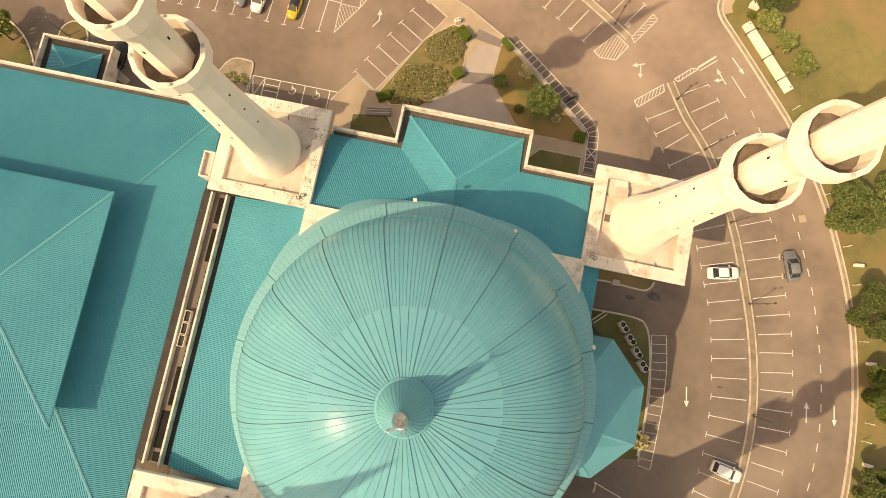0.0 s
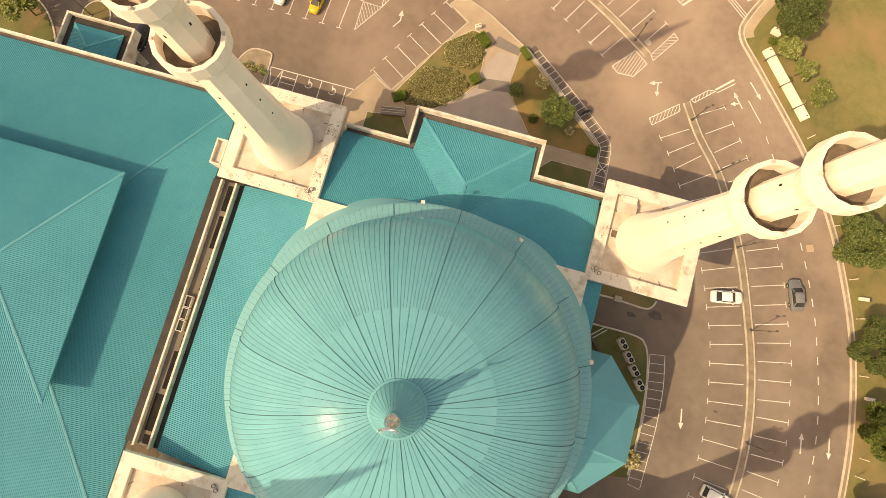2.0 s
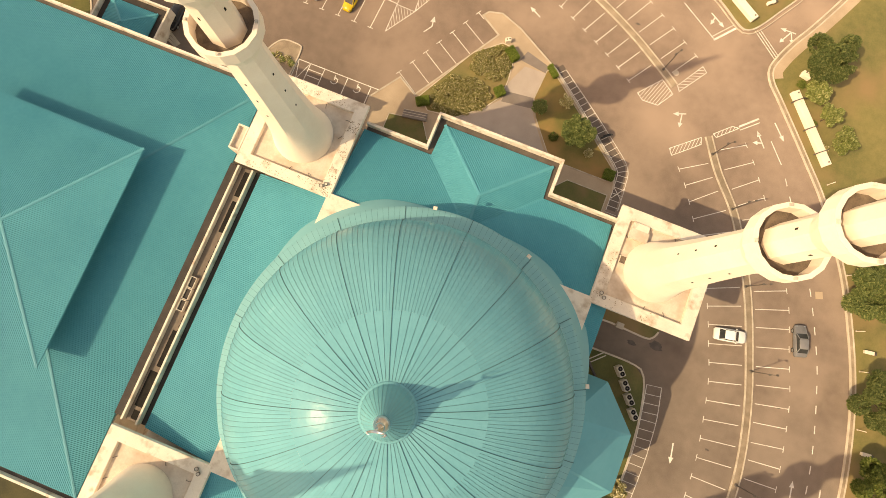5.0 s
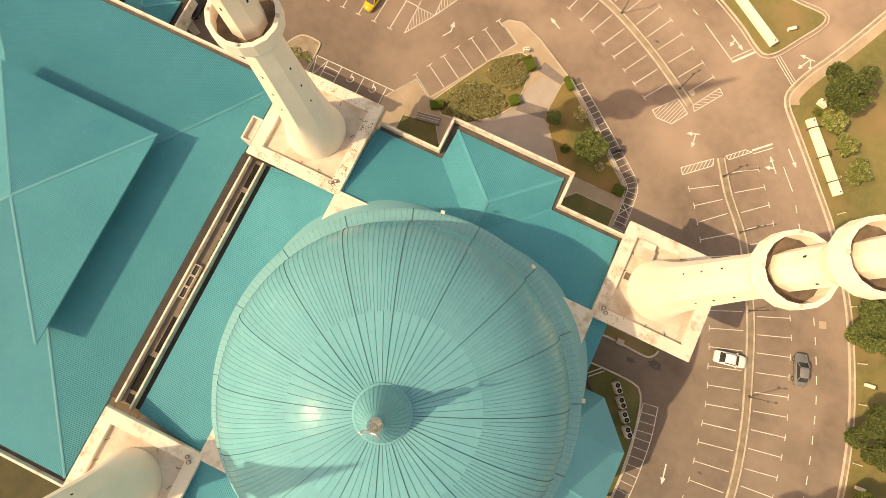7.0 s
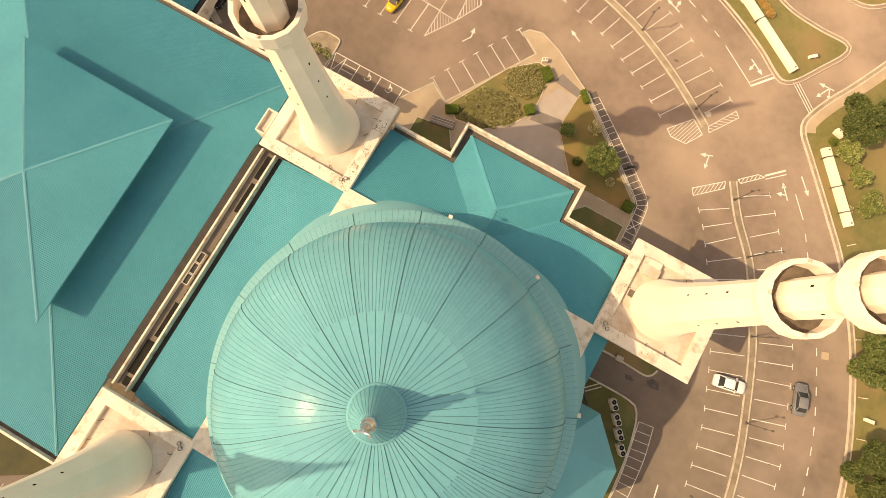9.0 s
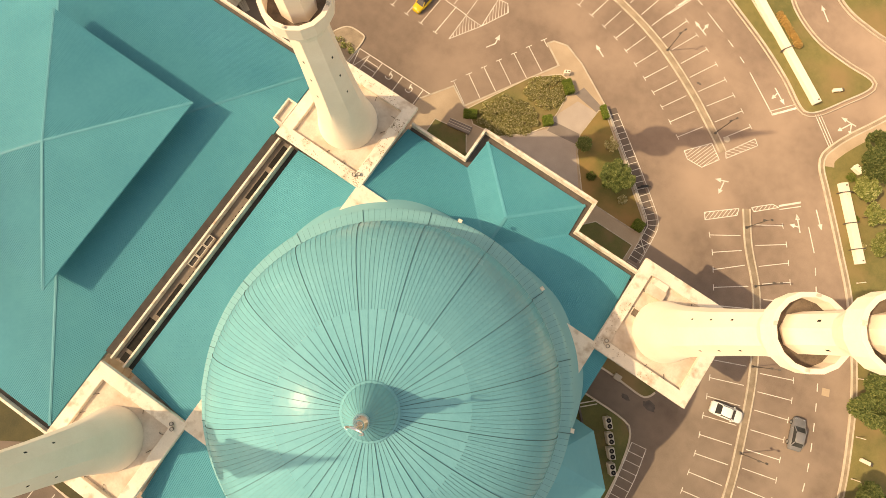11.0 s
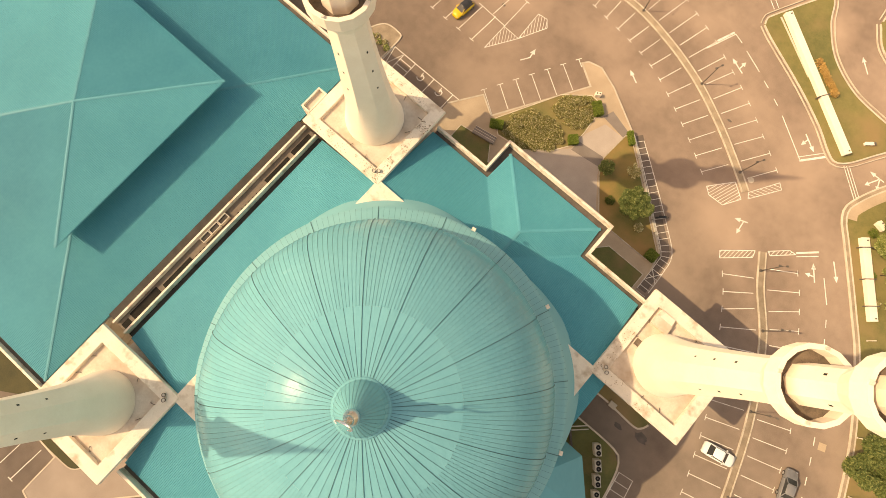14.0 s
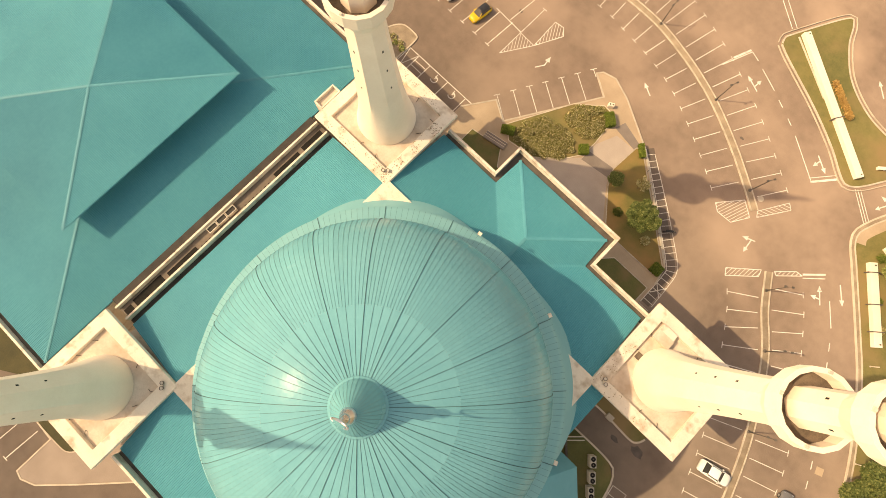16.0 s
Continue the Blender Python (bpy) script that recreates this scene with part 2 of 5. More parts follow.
def box(bm, x0, x1, y0, y1, z0, z1, m=None):
    v = [bm.verts.new(Vector(p) if m is None else m @ Vector(p)) for p in
         ((x0, y0, z0), (x1, y0, z0), (x1, y1, z0), (x0, y1, z0), (x0, y0, z1), (x1, y0, z1), (x1, y1, z1), (x0, y1, z1))]
    for f in ((3, 2, 1, 0), (4, 5, 6, 7), (0, 1, 5, 4), (1, 2, 6, 5), (2, 3, 7, 6), (3, 0, 4, 7)):
        bm.faces.new([v[i] for i in f])
    return bm


def prism(bm, pts, z0, z1):
    low, top = [bm.verts.new((x, y, z0)) for x, y in pts], [bm.verts.new((x, y, z1)) for x, y in pts]
    n = len(pts)
    bm.faces.new(low[::-1]), bm.faces.new(top)
    for i in range(n):
        bm.faces.new((low[i], low[(i + 1) % n], top[(i + 1) % n], top[i]))
    return bm


def lathe(bm, profile, n=48, phase=0.0, m=None, close=True):
    rings = []
    for r, z in profile:
        ring = [Vector((r * math.cos(phase + k * math.tau / n), r * math.sin(phase + k * math.tau / n), z)) for k in range(n)]
        rings.append([bm.verts.new(p if m is None else m @ p) for p in ring])
    for a, b in zip(rings, rings[1:]):
        for k in range(n):
            bm.faces.new((a[k], a[(k + 1) % n], b[(k + 1) % n], b[k]))
    if close:
        bm.faces.new(rings[0][::-1]), bm.faces.new(rings[-1])
    return bm


def curve_points(ctrl, step=0.5):
    """Points at even steps along a smooth line through the control points, with their directions."""
    c = [Vector(p) for p in ctrl]
    c = [2 * c[0] - c[1], *c, 2 * c[-1] - c[-2]]
    fine = []
    for i in range(1, len(c) - 2):
        for k in range(40):
            t = k / 40
            a, b, d, e = c[i - 1], c[i], c[i + 1], c[i + 2]
            fine.append(0.5 * (2 * b + (d - a) * t + (2 * a - 5 * b + 4 * d - e) * t * t + (3 * b - a - 3 * d + e) * t ** 3))
    fine.append(c[-2])
    out, left = [fine[0]], step
    for p, q in zip(fine, fine[1:]):
        run = (q - p).length
        while run >= left:
            p = p + (q - p) * (left / run)
            run -= left
            left = step
            out.append(p)
        left -= run
    dirs = [(out[min(i + 1, len(out) - 1)] - out[max(i - 1, 0)]).normalized() for i in range(len(out))]
    return list(zip(out, dirs))


def ribbon(bm, ctrl, off0, off1, z0, z1, step=1.0, closed=False, smooth=True):
    """A solid strip beside a line: from off0 to off1 to the left of it."""
    if smooth:
        pts = curve_points(ctrl, step)
    else:
        p = [Vector(q) for q in ctrl]
        pts = []
        for i in range(len(p)):
            a = (p[i] - p[i - 1]).normalized() if closed or i else (p[1] - p[0]).normalized()
            b = (p[(i + 1) % len(p)] - p[i]).normalized() if closed or i < len(p) - 1 else a
            d = (a + b).normalized()
            pts.append((p[i], d / max(0.35, d.dot(a))))
    rows = []
    for p, d in pts:
        nx, ny = -d.y, d.x
        rows.append([bm.verts.new((p.x + nx * o, p.y + ny * o, z)) for o, z in ((off0, z0), (off1, z0), (off1, z1), (off0, z1))])
    pairs = list(zip(rows, rows[1:])) + ([(rows[-1], rows[0])] if closed else [])
    for a, b in pairs:
        for k in range(4):
            bm.faces.new((a[k], a[(k + 1) % 4], b[(k + 1) % 4], b[k]))
    if not closed:
        bm.faces.new(rows[0][::-1]), bm.faces.new(rows[-1])
    return bm


def beam(bm, p, q, w, h):
    """A straight bar of width w and height h, standing on the line from p to q."""
    p, q = Vector(p), Vector(q)
    d = (q - p).normalized()
    side = d.cross(Vector((0, 0, 1))).normalized() * (w / 2)
    up = side.cross(d).normalized() * h
    v = [bm.verts.new(a + b) for a in (p, q) for b in (-side, side, side + up, -side + up)]
    for f in ((0, 1, 2, 3), (7, 6, 5, 4), (0, 4, 5, 1), (1, 5, 6, 2), (2, 6, 7, 3), (3, 7, 4, 0)):
        bm.faces.new([v[i] for i in f])
    return bm


def tube(bm, pts, radii, n=8):
    rings = []
    for i, (p, r) in enumerate(zip(pts, radii)):
        d = (Vector(pts[min(i + 1, len(pts) - 1)]) - Vector(pts[max(i - 1, 0)])).normalized()
        q = d.to_track_quat("Z", "Y")
        rings.append([bm.verts.new(Vector(p) + q @ Vector((r * math.cos(k * math.tau / n), r * math.sin(k * math.tau / n), 0))) for k in range(n)])
    for a, b in zip(rings, rings[1:]):
        for k in range(n):
            bm.faces.new((a[k], a[(k + 1) % n], b[(k + 1) % n], b[k]))
    bm.faces.new(rings[0][::-1]), bm.faces.new(rings[-1])
    return bm


# ---- ground, roads and pavements ----
def flat(name, pts, z, material, label, category=""):
    bm = bmesh.new()
    bm.faces.new([bm.verts.new((x, y, z)) for x, y in pts])
    return solid(name, finish(bm), material, label, category)


ground = flat("ground", [(-2500, -2500), (2500, -2500), (2500, 2500), (-2500, 2500)], -0.06, M_GRASS, "dry brownish green grass reaching the horizon", "ground")
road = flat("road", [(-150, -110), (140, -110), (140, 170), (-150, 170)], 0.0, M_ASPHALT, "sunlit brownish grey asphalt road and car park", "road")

EAST_KERB = [(70, 130), (50, 96), (37.5, 70.5), (33.8, 63.7), (32.3, 60.4), (31.8, 58.2), (32.6, 56.2), (34.6, 53.9), (40.4, 47.1), (44.8, 41.6),
             (50.0, 33.0), (53.7, 24.2), (55.8, 17.4), (57.1, 10.6), (57.8, 3.4), (57.7, -5.5), (56.6, -14), (54, -24), (50, -34), (40, -50), (20, -75)]


def outline(ctrl, step=1.0):
    return [(p.x, p.y) for p, _ in curve_points(ctrl, step)]


def lawn(name, pts, label, z=0.13, material=None):
    bm = bmesh.new()
    prism(bm, pts, -0.03, z)
    tri(bm)
    return solid(name, finish(bm), material or M_GRASS, label, "lawn")


lawn("lawn_east", outline(EAST_KERB) + [(135, -75), (135, 130)], "dry patchy lawn with bare brown soil beside the ring road")
bm = ribbon(bmesh.new(), EAST_KERB, -0.02, 0.2, -0.03, 0.17)
solid("kerb_east_outer", finish(bm), M_KERB, "pale concrete kerb along the ring road", "kerb")
bm = ribbon(bmesh.new(), [(70, 130), (50, 96), (37.5, 70.5), (33.8, 63.7), (32.3, 60.4), (31.8, 58.2), (32.6, 56.2)], 0.82, 2.1, -0.03, 0.15)
solid("footway_east", finish(bm), M_PAVE, "tan paved footway behind the kerb", "pavement")
bm = ribbon(bmesh.new(), EAST_KERB, 0.2, 0.62, -0.03, 0.135)
solid("drain_east", finish(bm), M_VERGE, "dirty shallow concrete drain behind the kerb", "drain")
bm = ribbon(bmesh.new(), EAST_KERB, 0.62, 0.82, -0.03, 0.17)
solid("kerb_east_inner", finish(bm), M_KERB, "pale concrete edging between drain and lawn", "kerb")

ISLAND_N = [(7.0, 73.2), (9.2, 72.0), (16.5, 68.7), (22.0, 65.7), (25.4, 63.3), (27.0, 62.7), (28.6, 63.9), (30.8, 67.3), (32.9, 70.8), (32.6, 72.4),
            (28.2, 72.6), (22.9, 73.4), (17.9, 76.0), (14.4, 80.0), (12.7, 83.4), (11.3, 83.4), (7.0, 75.4), (6.7, 74.2), (7.0, 73.2)]
ISLAND_FAR = [(19.9, 84.9), (22.6, 81.6), (27.5, 79.9), (34.0, 80.3), (39.0, 88.0), (36.0, 98.0), (26.0, 100.0), (20.0, 92.0), (19.9, 84.9)]
for name, line in (("island_north", ISLAND_N), ("island_far", ISLAND_FAR)):
    lawn(name, outline(line, 0.7)[:-1], "kerbed traffic island of short olive grass")
    bm = bmesh.new()
    ribbon(bm, line, -0.05, 0.17, -0.03, 0.17, 0.7)
    solid("kerb_" + name, finish(bm), M_KERB, "pale concrete kerb round a grass island", "kerb")
    bm = bmesh.new()
    ribbon(bm, line, -0.58, -0.46, -0.03, 0.17, 0.7)
    solid("kerb_inner_" + name, finish(bm), M_KERB, "second pale kerb line inside the island's edge", "kerb")

PAVED = [(-20.0, 26.0), (-20.0, 32.8), (-17.0, 37.2), (-14.1, 35.5), (-6.2, 48.5), (-9.4, 50.5), (-8.8, 51.3), (-6.8, 51.8), (-3.6, 50.6), (2.9, 46.9),
         (8.4, 42.4), (13.1, 38.4), (16.1, 35.9), (16.5, 34.4), (16.8, 33.0), (16.8, 26.0)]
bm = bmesh.new()
prism(bm, PAVED, -0.03, 0.12)
tri(bm)
solid("pavement_north", finish(bm), M_PAVE, "pale paved forecourt round the entrance garden", "pavement")
bm = ribbon(bmesh.new(), PAVED[1:-1], -0.1, 0.12, -0.03, 0.16, smooth=False)
solid("kerb_garden", finish(bm), M_KERB, "pale kerb round the entrance garden", "kerb")
for name, pts, mat in (
        ("garden_bed_west", [(-13.4, 35.6), (-8.6, 44.6), (-5.2, 47.5), (-3.0, 47.3), (-2.5, 42.4), (-2.6, 39.8), (-4.2, 37.4), (-7.4, 34.6), (-11.5, 34.0)], M_GRASS),
        ("garden_bed_east", [(2.2, 45.9), (1.9, 41.3), (3.0, 38.9), (6.4, 34.6), (9.2, 33.8), (15.4, 33.8), (15.8, 35.7), (12.9, 38.1), (8.2, 42.1), (2.8, 46.5)], M_PATCHY),
        ("grass_bed_west", [(-16.4, 26.2), (-16.4, 31.6), (-11.6, 32.4), (-10.0, 30.0), (-8.3, 29.8), (-8.3, 26.2)], M_LAWN),
        ("grass_bed_east", [(8.3, 26.2), (8.3, 29.6), (10.4, 31.9), (16.3, 31.9), (16.3, 26.2)], M_LAWN)):
    lawn(name, pts, "planted bed of short grass and soil in the paving", 0.17, mat)
    bm = ribbon(bmesh.new(), pts, -0.05, 0.07, 0.1, 0.21, closed=True, smooth=False)
    solid("kerb_" + name, finish(bm), M_KERB2, "thin pale edging round a planted bed", "kerb")
bm = prism(bmesh.new(), [(-9.0, 30.0), (-9.0, 33.4), (-5.6, 36.0), (-2.4, 39.4), (-2.3, 42.3), (-1.0, 45.4), (2.2, 45.5), (1.8, 41.2), (2.8, 38.8), (6.2, 34.2), (7.9, 32.4), (7.9, 30.0)], 0.10, 0.126)
tri(bm)
solid("plaza", finish(bm), M_PLAZA, "grey paved entrance plaza in shade", "pavement")
for n, strip in enumerate(([(-2.3, 39.2), (2.1, 39.8), (1.95, 41.4), (-2.2, 40.9)], [(-1.95, 46.1), (2.2, 45.5), (2.75, 46.5), (-1.4, 47.7)])):
    bm = prism(bmesh.new(), strip, 0.10, 0.132 + 0.002 * n)
    solid("paving_strip_%d" % (n + 1), finish(bm), M_STRIP, "darker grey paving strip across the plaza", "pavement")

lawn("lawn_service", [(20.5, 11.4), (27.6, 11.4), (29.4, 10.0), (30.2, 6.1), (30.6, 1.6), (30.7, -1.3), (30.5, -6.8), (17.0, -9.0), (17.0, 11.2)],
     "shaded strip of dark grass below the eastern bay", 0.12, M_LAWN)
bm = ribbon(bmesh.new(), [(20.5, 11.4), (27.4, 11.4), (29.2, 10.2), (30.2, 6.1), (30.6, 1.6), (30.7, -1.3), (30.5, -6.8)], -0.1, 0.14, -0.03, 0.16)
solid("kerb_service", finish(bm), M_KERB, "pale kerb round the service lawn", "kerb")
lawn("lawn_west", [(-120, 26.5), (-63.5, 26.5), (-62.2, 29.5), (-65.0, 33.5), (-69.0, 36.0), (-120, 38.0)], "patch of rough green grass below a tree", 0.13, M_LAWN)
bm = ribbon(bmesh.new(), [(-62.4, 26.5), (-62.2, 29.5), (-65.0, 33.5), (-69.0, 36.0)], -0.1, 0.12, -0.03, 0.16)
solid("kerb_west", finish(bm), M_KERB, "pale kerb along the western grass", "kerb")
ROUND = [(-59.9, 33.0), (-59.9, 35.4), (-58.6, 36.9), (-56.9, 36.6), (-55.9, 35.2), (-55.9, 33.0)]
lawn("bed_annex", outline(ROUND, 0.4), "small rounded bed of brown soil", 0.12, M_SOIL)
bm = ribbon(bmesh.new(), ROUND, -0.12, 0.06, -0.03, 0.18, 0.4)
solid("kerb_annex_bed", finish(bm), M_KERB, "pale curved kerb of a small bed", "kerb")
BAYBED = [(-36.4, 31.2), (-36.4, 33.6), (-35.0, 36.0), (-32.6, 36.3), (-31.8, 35.6), (-31.8, 31.2)]
lawn("bed_shrub", outline(BAYBED, 0.4), "kerbed shrub bed beside the accessible bays", 0.12, M_VERGE)
bm = ribbon(bmesh.new(), BAYBED, -0.12, 0.08, -0.03, 0.18, 0.4)
solid("kerb_shrub_bed", finish(bm), M_KERB, "pale kerb of a shrub bed", "kerb")
APRON = [(-32.0, -34.5), (-29.6, -36.6), (-25.9, -36.8), (-25.9, -42.2), (-24.8, -42.5), (-22.9, -41.7), (-19.1, -37.9), (-14.0, -32.5), (-5.0, -30.0), (-5.0, -24.0), (-32.0, -24.0)]
bm = prism(bmesh.new(), APRON, -0.03, 0.12)
tri(bm)
solid("pavement_south", finish(bm), M_APRON, "plain tan paved apron beside the southern tower", "pavement")
bm = ribbon(bmesh.new(), APRON[:-2], -0.1, 0.08, -0.03, 0.16, smooth=False)
solid("kerb_south", finish(bm), M_KERB, "pale kerb of the southern apron", "kerb")
SIDE = [(-30.4, -34.6), (-29.7, -36.4), (-24.4, -36.5), (-23.0, -36.1), (-22.3, -35.2)]
lawn("bed_south", outline(SIDE, 0.5) + [(-22.3, -30.0), (-30.4, -30.0)], "narrow grass bed along the tower foot, coloured dark for shade", 0.16, M_SHADEGRASS)
bm = ribbon(bmesh.new(), SIDE, -0.14, 0.0, 0.0, 0.2, 0.5)
solid("kerb_bed_south", finish(bm), M_KERB, "pale kerb of a narrow bed", "kerb")
lawn("lawn_south", [(-75, -25.6), (-32.1, -25.6), (-32.1, -33.0), (-35.0, -34.4), (-40.0, -37.5), (-75, -40.0)], "grass strip along the southern wall, coloured dark for shade", 0.17, M_SHADEGRASS)


# parking islands: a strip of dry verge between two kerbs
LOW = [(26.9, 45.4), (29.7, 41.0), (33.6, 36.2), (36.7, 30.6), (39.3, 24.8), (41.6, 17.9), (43.2, 12.3), (44.4, 5.9), (44.75, 0.0), (44.2, -6.8), (42.6, -13.8), (40.0, -21.0), (36.0, -28.0)]
UP = [(-26.0, 61.4), (-20.0, 62.5), (-14.0, 63.0), (-7.8, 62.9), (-1.8, 61.7), (2.8, 60.3), (6.9, 58.6), (12.7, 55.5), (18.3, 51.9), (20.2, 50.6)]
for name, line in (("low", LOW), ("up", UP)):
    bm = ribbon(bmesh.new(), line, -0.38, 0.38, -0.03, 0.12)
    solid("verge_" + name, finish(bm), M_VERGE, "dry verge of a narrow parking island", "verge")
    for k, side in enumerate((-0.56, 0.38)):
        bm = ribbon(bmesh.new(), line, side, side + 0.18, -0.03, 0.17)
        solid("kerb_%s_%d" % (name, k + 1), finish(bm), M_KERB2, "pale worn kerb of a parking island", "kerb")


# ---- painted markings, parts of the road ----
def mark(name, bm):
    return part(name, finish(bm), M_PAINT, road)


def line_mark(name, p, q, w=0.1, z=0.012):
    return mark(name, beam(bmesh.new(), (*p, 0.004), (*q, 0.004), w, z))


def bay_ends(ctrl, n, line, near=0.95, name="bay_line"):
    """Bay lines from an even row of outer ends towards the nearest stretch of an island."""
    ends, spine = curve_points(ctrl, 0.05), [q for q, _ in curve_points(line, 0.2)]
    for k in range(n + 1):
        b, d = ends[round(k * (len(ends) - 1) / n)]
        a = min(spine, key=lambda q: (q - b).length)
        a = a + (b - a).normalized() * near
        bm = beam(bmesh.new(), (*a, 0.004), (*b, 0.004), 0.1, 0.012)
        beam(bm, (*(b - d * 0.42), 0.006), (*(b + d * 0.42), 0.006), 0.09, 0.012)
        mark(name, bm)


bay_ends([(24.5, 39.3), (26.1, 37.3), (28.7, 33.1), (32.5, 26.6), (35.1, 20.2)], 9, LOW)
bay_ends([(35.9, 17.8), (37.4, 13.2), (38.7, 5.7), (39.1, 0.8), (38.8, -6.8), (37.3, -14.2), (34.8, -21.2)], 16, LOW)
bay_ends([(32.3, 46.2), (34.0, 44.2), (37.0, 39.8), (41.2, 33.0), (44.4, 27.0), (46.3, 21.1)], 11, LOW)
bay_ends([(47.1, 18.6), (48.5, 13.9), (49.7, 5.8), (50.0, 0.4), (49.4, -7.7), (47.4, -17.6)], 14, LOW)
bay_ends([(-26.0, 57.8), (-15.9, 58.9), (-10.8, 58.5), (-6.0, 57.9), (-1.3, 56.8), (3.2, 54.9), (9.6, 51.5), (13.6, 49.0)], 17, UP)
bay_ends([(-14.3, 71.2), (-6.5, 69.6), (1.1, 67.2), (5.8, 65.2), (12.7, 61.8), (21.5, 56.3)], 15, UP)


def hatch(pts, run, pitch=0.42, name="hatch_marking"):
    """A striped field: its outline, and stripes along run clipped to it."""
    p = [Vector(q) for q in pts]
    d = Vector(run).normalized()
    side = Vector((-d.y, d.x))
    bm = bmesh.new()
    for a, b in zip(p, p[1:] + p[:1]):
        beam(bm, (*a, 0.004), (*b, 0.004), 0.1, 0.012)
    offs = [side.dot(q) for q in p]
    o = min(offs) + pitch / 2
    while o < max(offs):
        cuts = sorted(d.dot(a.lerp(b, (side.dot(a) - o) / (side.dot(a) - side.dot(b)))) for a, b in zip(p, p[1:] + p[:1]) if (side.dot(a) < o) != (side.dot(b) < o))
        for c0, c1 in zip(cuts[::2], cuts[1::2]):
            a, b = side * o + d * c0, side * o + d * c1
            if c1 - c0 > 0.2:
                beam(bm, (*a, 0.006), (*b, 0.006), 0.07, 0.012)
        o += pitch
    mark(name, bm)


hatch([(22.9, 40.8), (22.3, 41.7), (26.0, 44.9), (26.3, 43.9)], (0.1, 1.0))
hatch([(27.4, 46.0), (29.6, 48.1), (30.6, 48.2), (28.0, 45.7)], (0.1, 1.0))
line_mark("edge_line", (30.5, 48.4), (32.8, 50.6), 0.26)
line_mark("edge_line", (30.8, 48.0), (33.1, 50.1), 0.12)
hatch([(15.4, 47.8), (16.4, 47.0), (18.7, 47.1), (20.2, 49.5), (18.1, 51.0)], (0.35, 1.0), 0.4)
hatch([(20.4, 51.0), (22.9, 55.1), (23.7, 54.4), (20.9, 50.2)], (0.9, 0.3), 0.45)
hatch([(-21.7, 42.9), (-21.7, 47.4), (-18.9, 47.3)], (-0.5, 0.87), 0.42)
hatch([(-18.9, 47.3), (-19.2, 52.3), (-17.7, 52.5), (-16.8, 51.4)], (-0.5, 0.87), 0.42)
line_mark("bay_line", (-26.9, 47.8), (-21.7, 47.5), 0.1)
line_mark("bay_line", (-21.7, 47.6), (-21.7, 52.7), 0.1), line_mark("bay_line", (-22.1, 52.7), (-21.3, 52.7), 0.1), line_mark("bay_line", (-24.2, 47.9), (-23.8, 53.0), 0.1)
for p, q in (((28.3, 63.2), (32.8, 59.6)), ((28.6, 63.45), (33.1, 59.85)), ((28.9, 63.7), (33.4, 60.1)), ((7.0, 77.0), (1.0, 81.2)), ((6.6, 76.4), (0.6, 80.5))):
    line_mark("crossing_line", p, q, 0.11)
for k in range(7):                                             # head-on bays by the garden
    a = Vector((-17.5, 37.9)).lerp(Vector((-10.2, 50.7)), k / 6)
    b = Vector((-14.2, 35.8)).lerp(Vector((-6.5, 48.5)), k / 6)
    if k == 6:
        b = a.lerp(b, 0.3)
    bm = beam(bmesh.new(), (*a, 0.004), (*b, 0.004), 0.1, 0.012)
    beam(bm, (*(a + Vector((-0.25, -0.4))), 0.006), (*(a + Vector((0.25, 0.4))), 0.006), 0.1, 0.012)
    mark("bay_line", bm)
for k in range(12):                                            # far row with the yellow car
    x = -52.0 + 2.55 * k
    bm = beam(bmesh.new(), (x, 42.6, 0.004), (x + 0.3, 47.8, 0.004), 0.1, 0.012)
    beam(bm, (x - 0.4, 42.6, 0.006), (x + 0.4, 42.6, 0.006), 0.1, 0.012)
    mark("bay_line", bm)
for x in (-31.6, -29.7, -27.5, -23.9, -20.3, -17.3):           # accessible bays beside the tower
    line_mark("bay_line", (x, 30.2), (x, 34.3), 0.12)
line_mark("bay_line", (-31.6, 34.3), (-17.3, 34.3), 0.12)
line_mark("hatch_line", (-31.5, 34.2), (-30.6, 30.4), 0.1), line_mark("hatch_line", (-29.8, 34.1), (-31.0, 31.0), 0.1)
for y in (33.4, 32.5, 31.6):
    line_mark("hatch_line", (-29.6, y), (-27.6, y), 0.1)
for x in (-25.6, -22.1, -18.8):                                # wheelchair signs
    bm = bmesh.new()
    for k in range(10):
        a0, a1 = radians(-150 + 26 * k), radians(-124 + 26 * k)
        beam(bm, (x + 0.5 * math.cos(a0), 33.2 + 0.5 * math.sin(a0), 0.005), (x + 0.5 * math.cos(a1), 33.2 + 0.5 * math.sin(a1), 0.005), 0.12, 0.012)
    beam(bm, (x, 33.3, 0.006), (x - 0.1, 34.05, 0.006), 0.14, 0.012)
    beam(bm, (x - 0.1, 33.6, 0.007), (x + 0.5, 33.5, 0.007), 0.12, 0.012)
    mark("wheelchair_sign", bm)


def arrow(tail, tip, sides=()):
    """A lane arrow from tail to tip, with further heads that branch off."""
    tail, tip = Vector(tail), Vector(tip)
    bm = bmesh.new()

    def head(a, b, size=0.85):
        d = (b - a).normalized()
        n = Vector((-d.y, d.x))
        base = b - d * size
        bm.faces.new([bm.verts.new((*q, 0.012)) for q in (base - n * 0.34, base + n * 0.34, b)])
        beam(bm, (*a, 0.003), (*(base + d * 0.02), 0.003), 0.17, 0.008)

    head(tail, tip)
    for q in sides:
        head(tail.lerp(tip, 0.3), Vector(q), 0.7)
    mark("lane_arrow", bm)


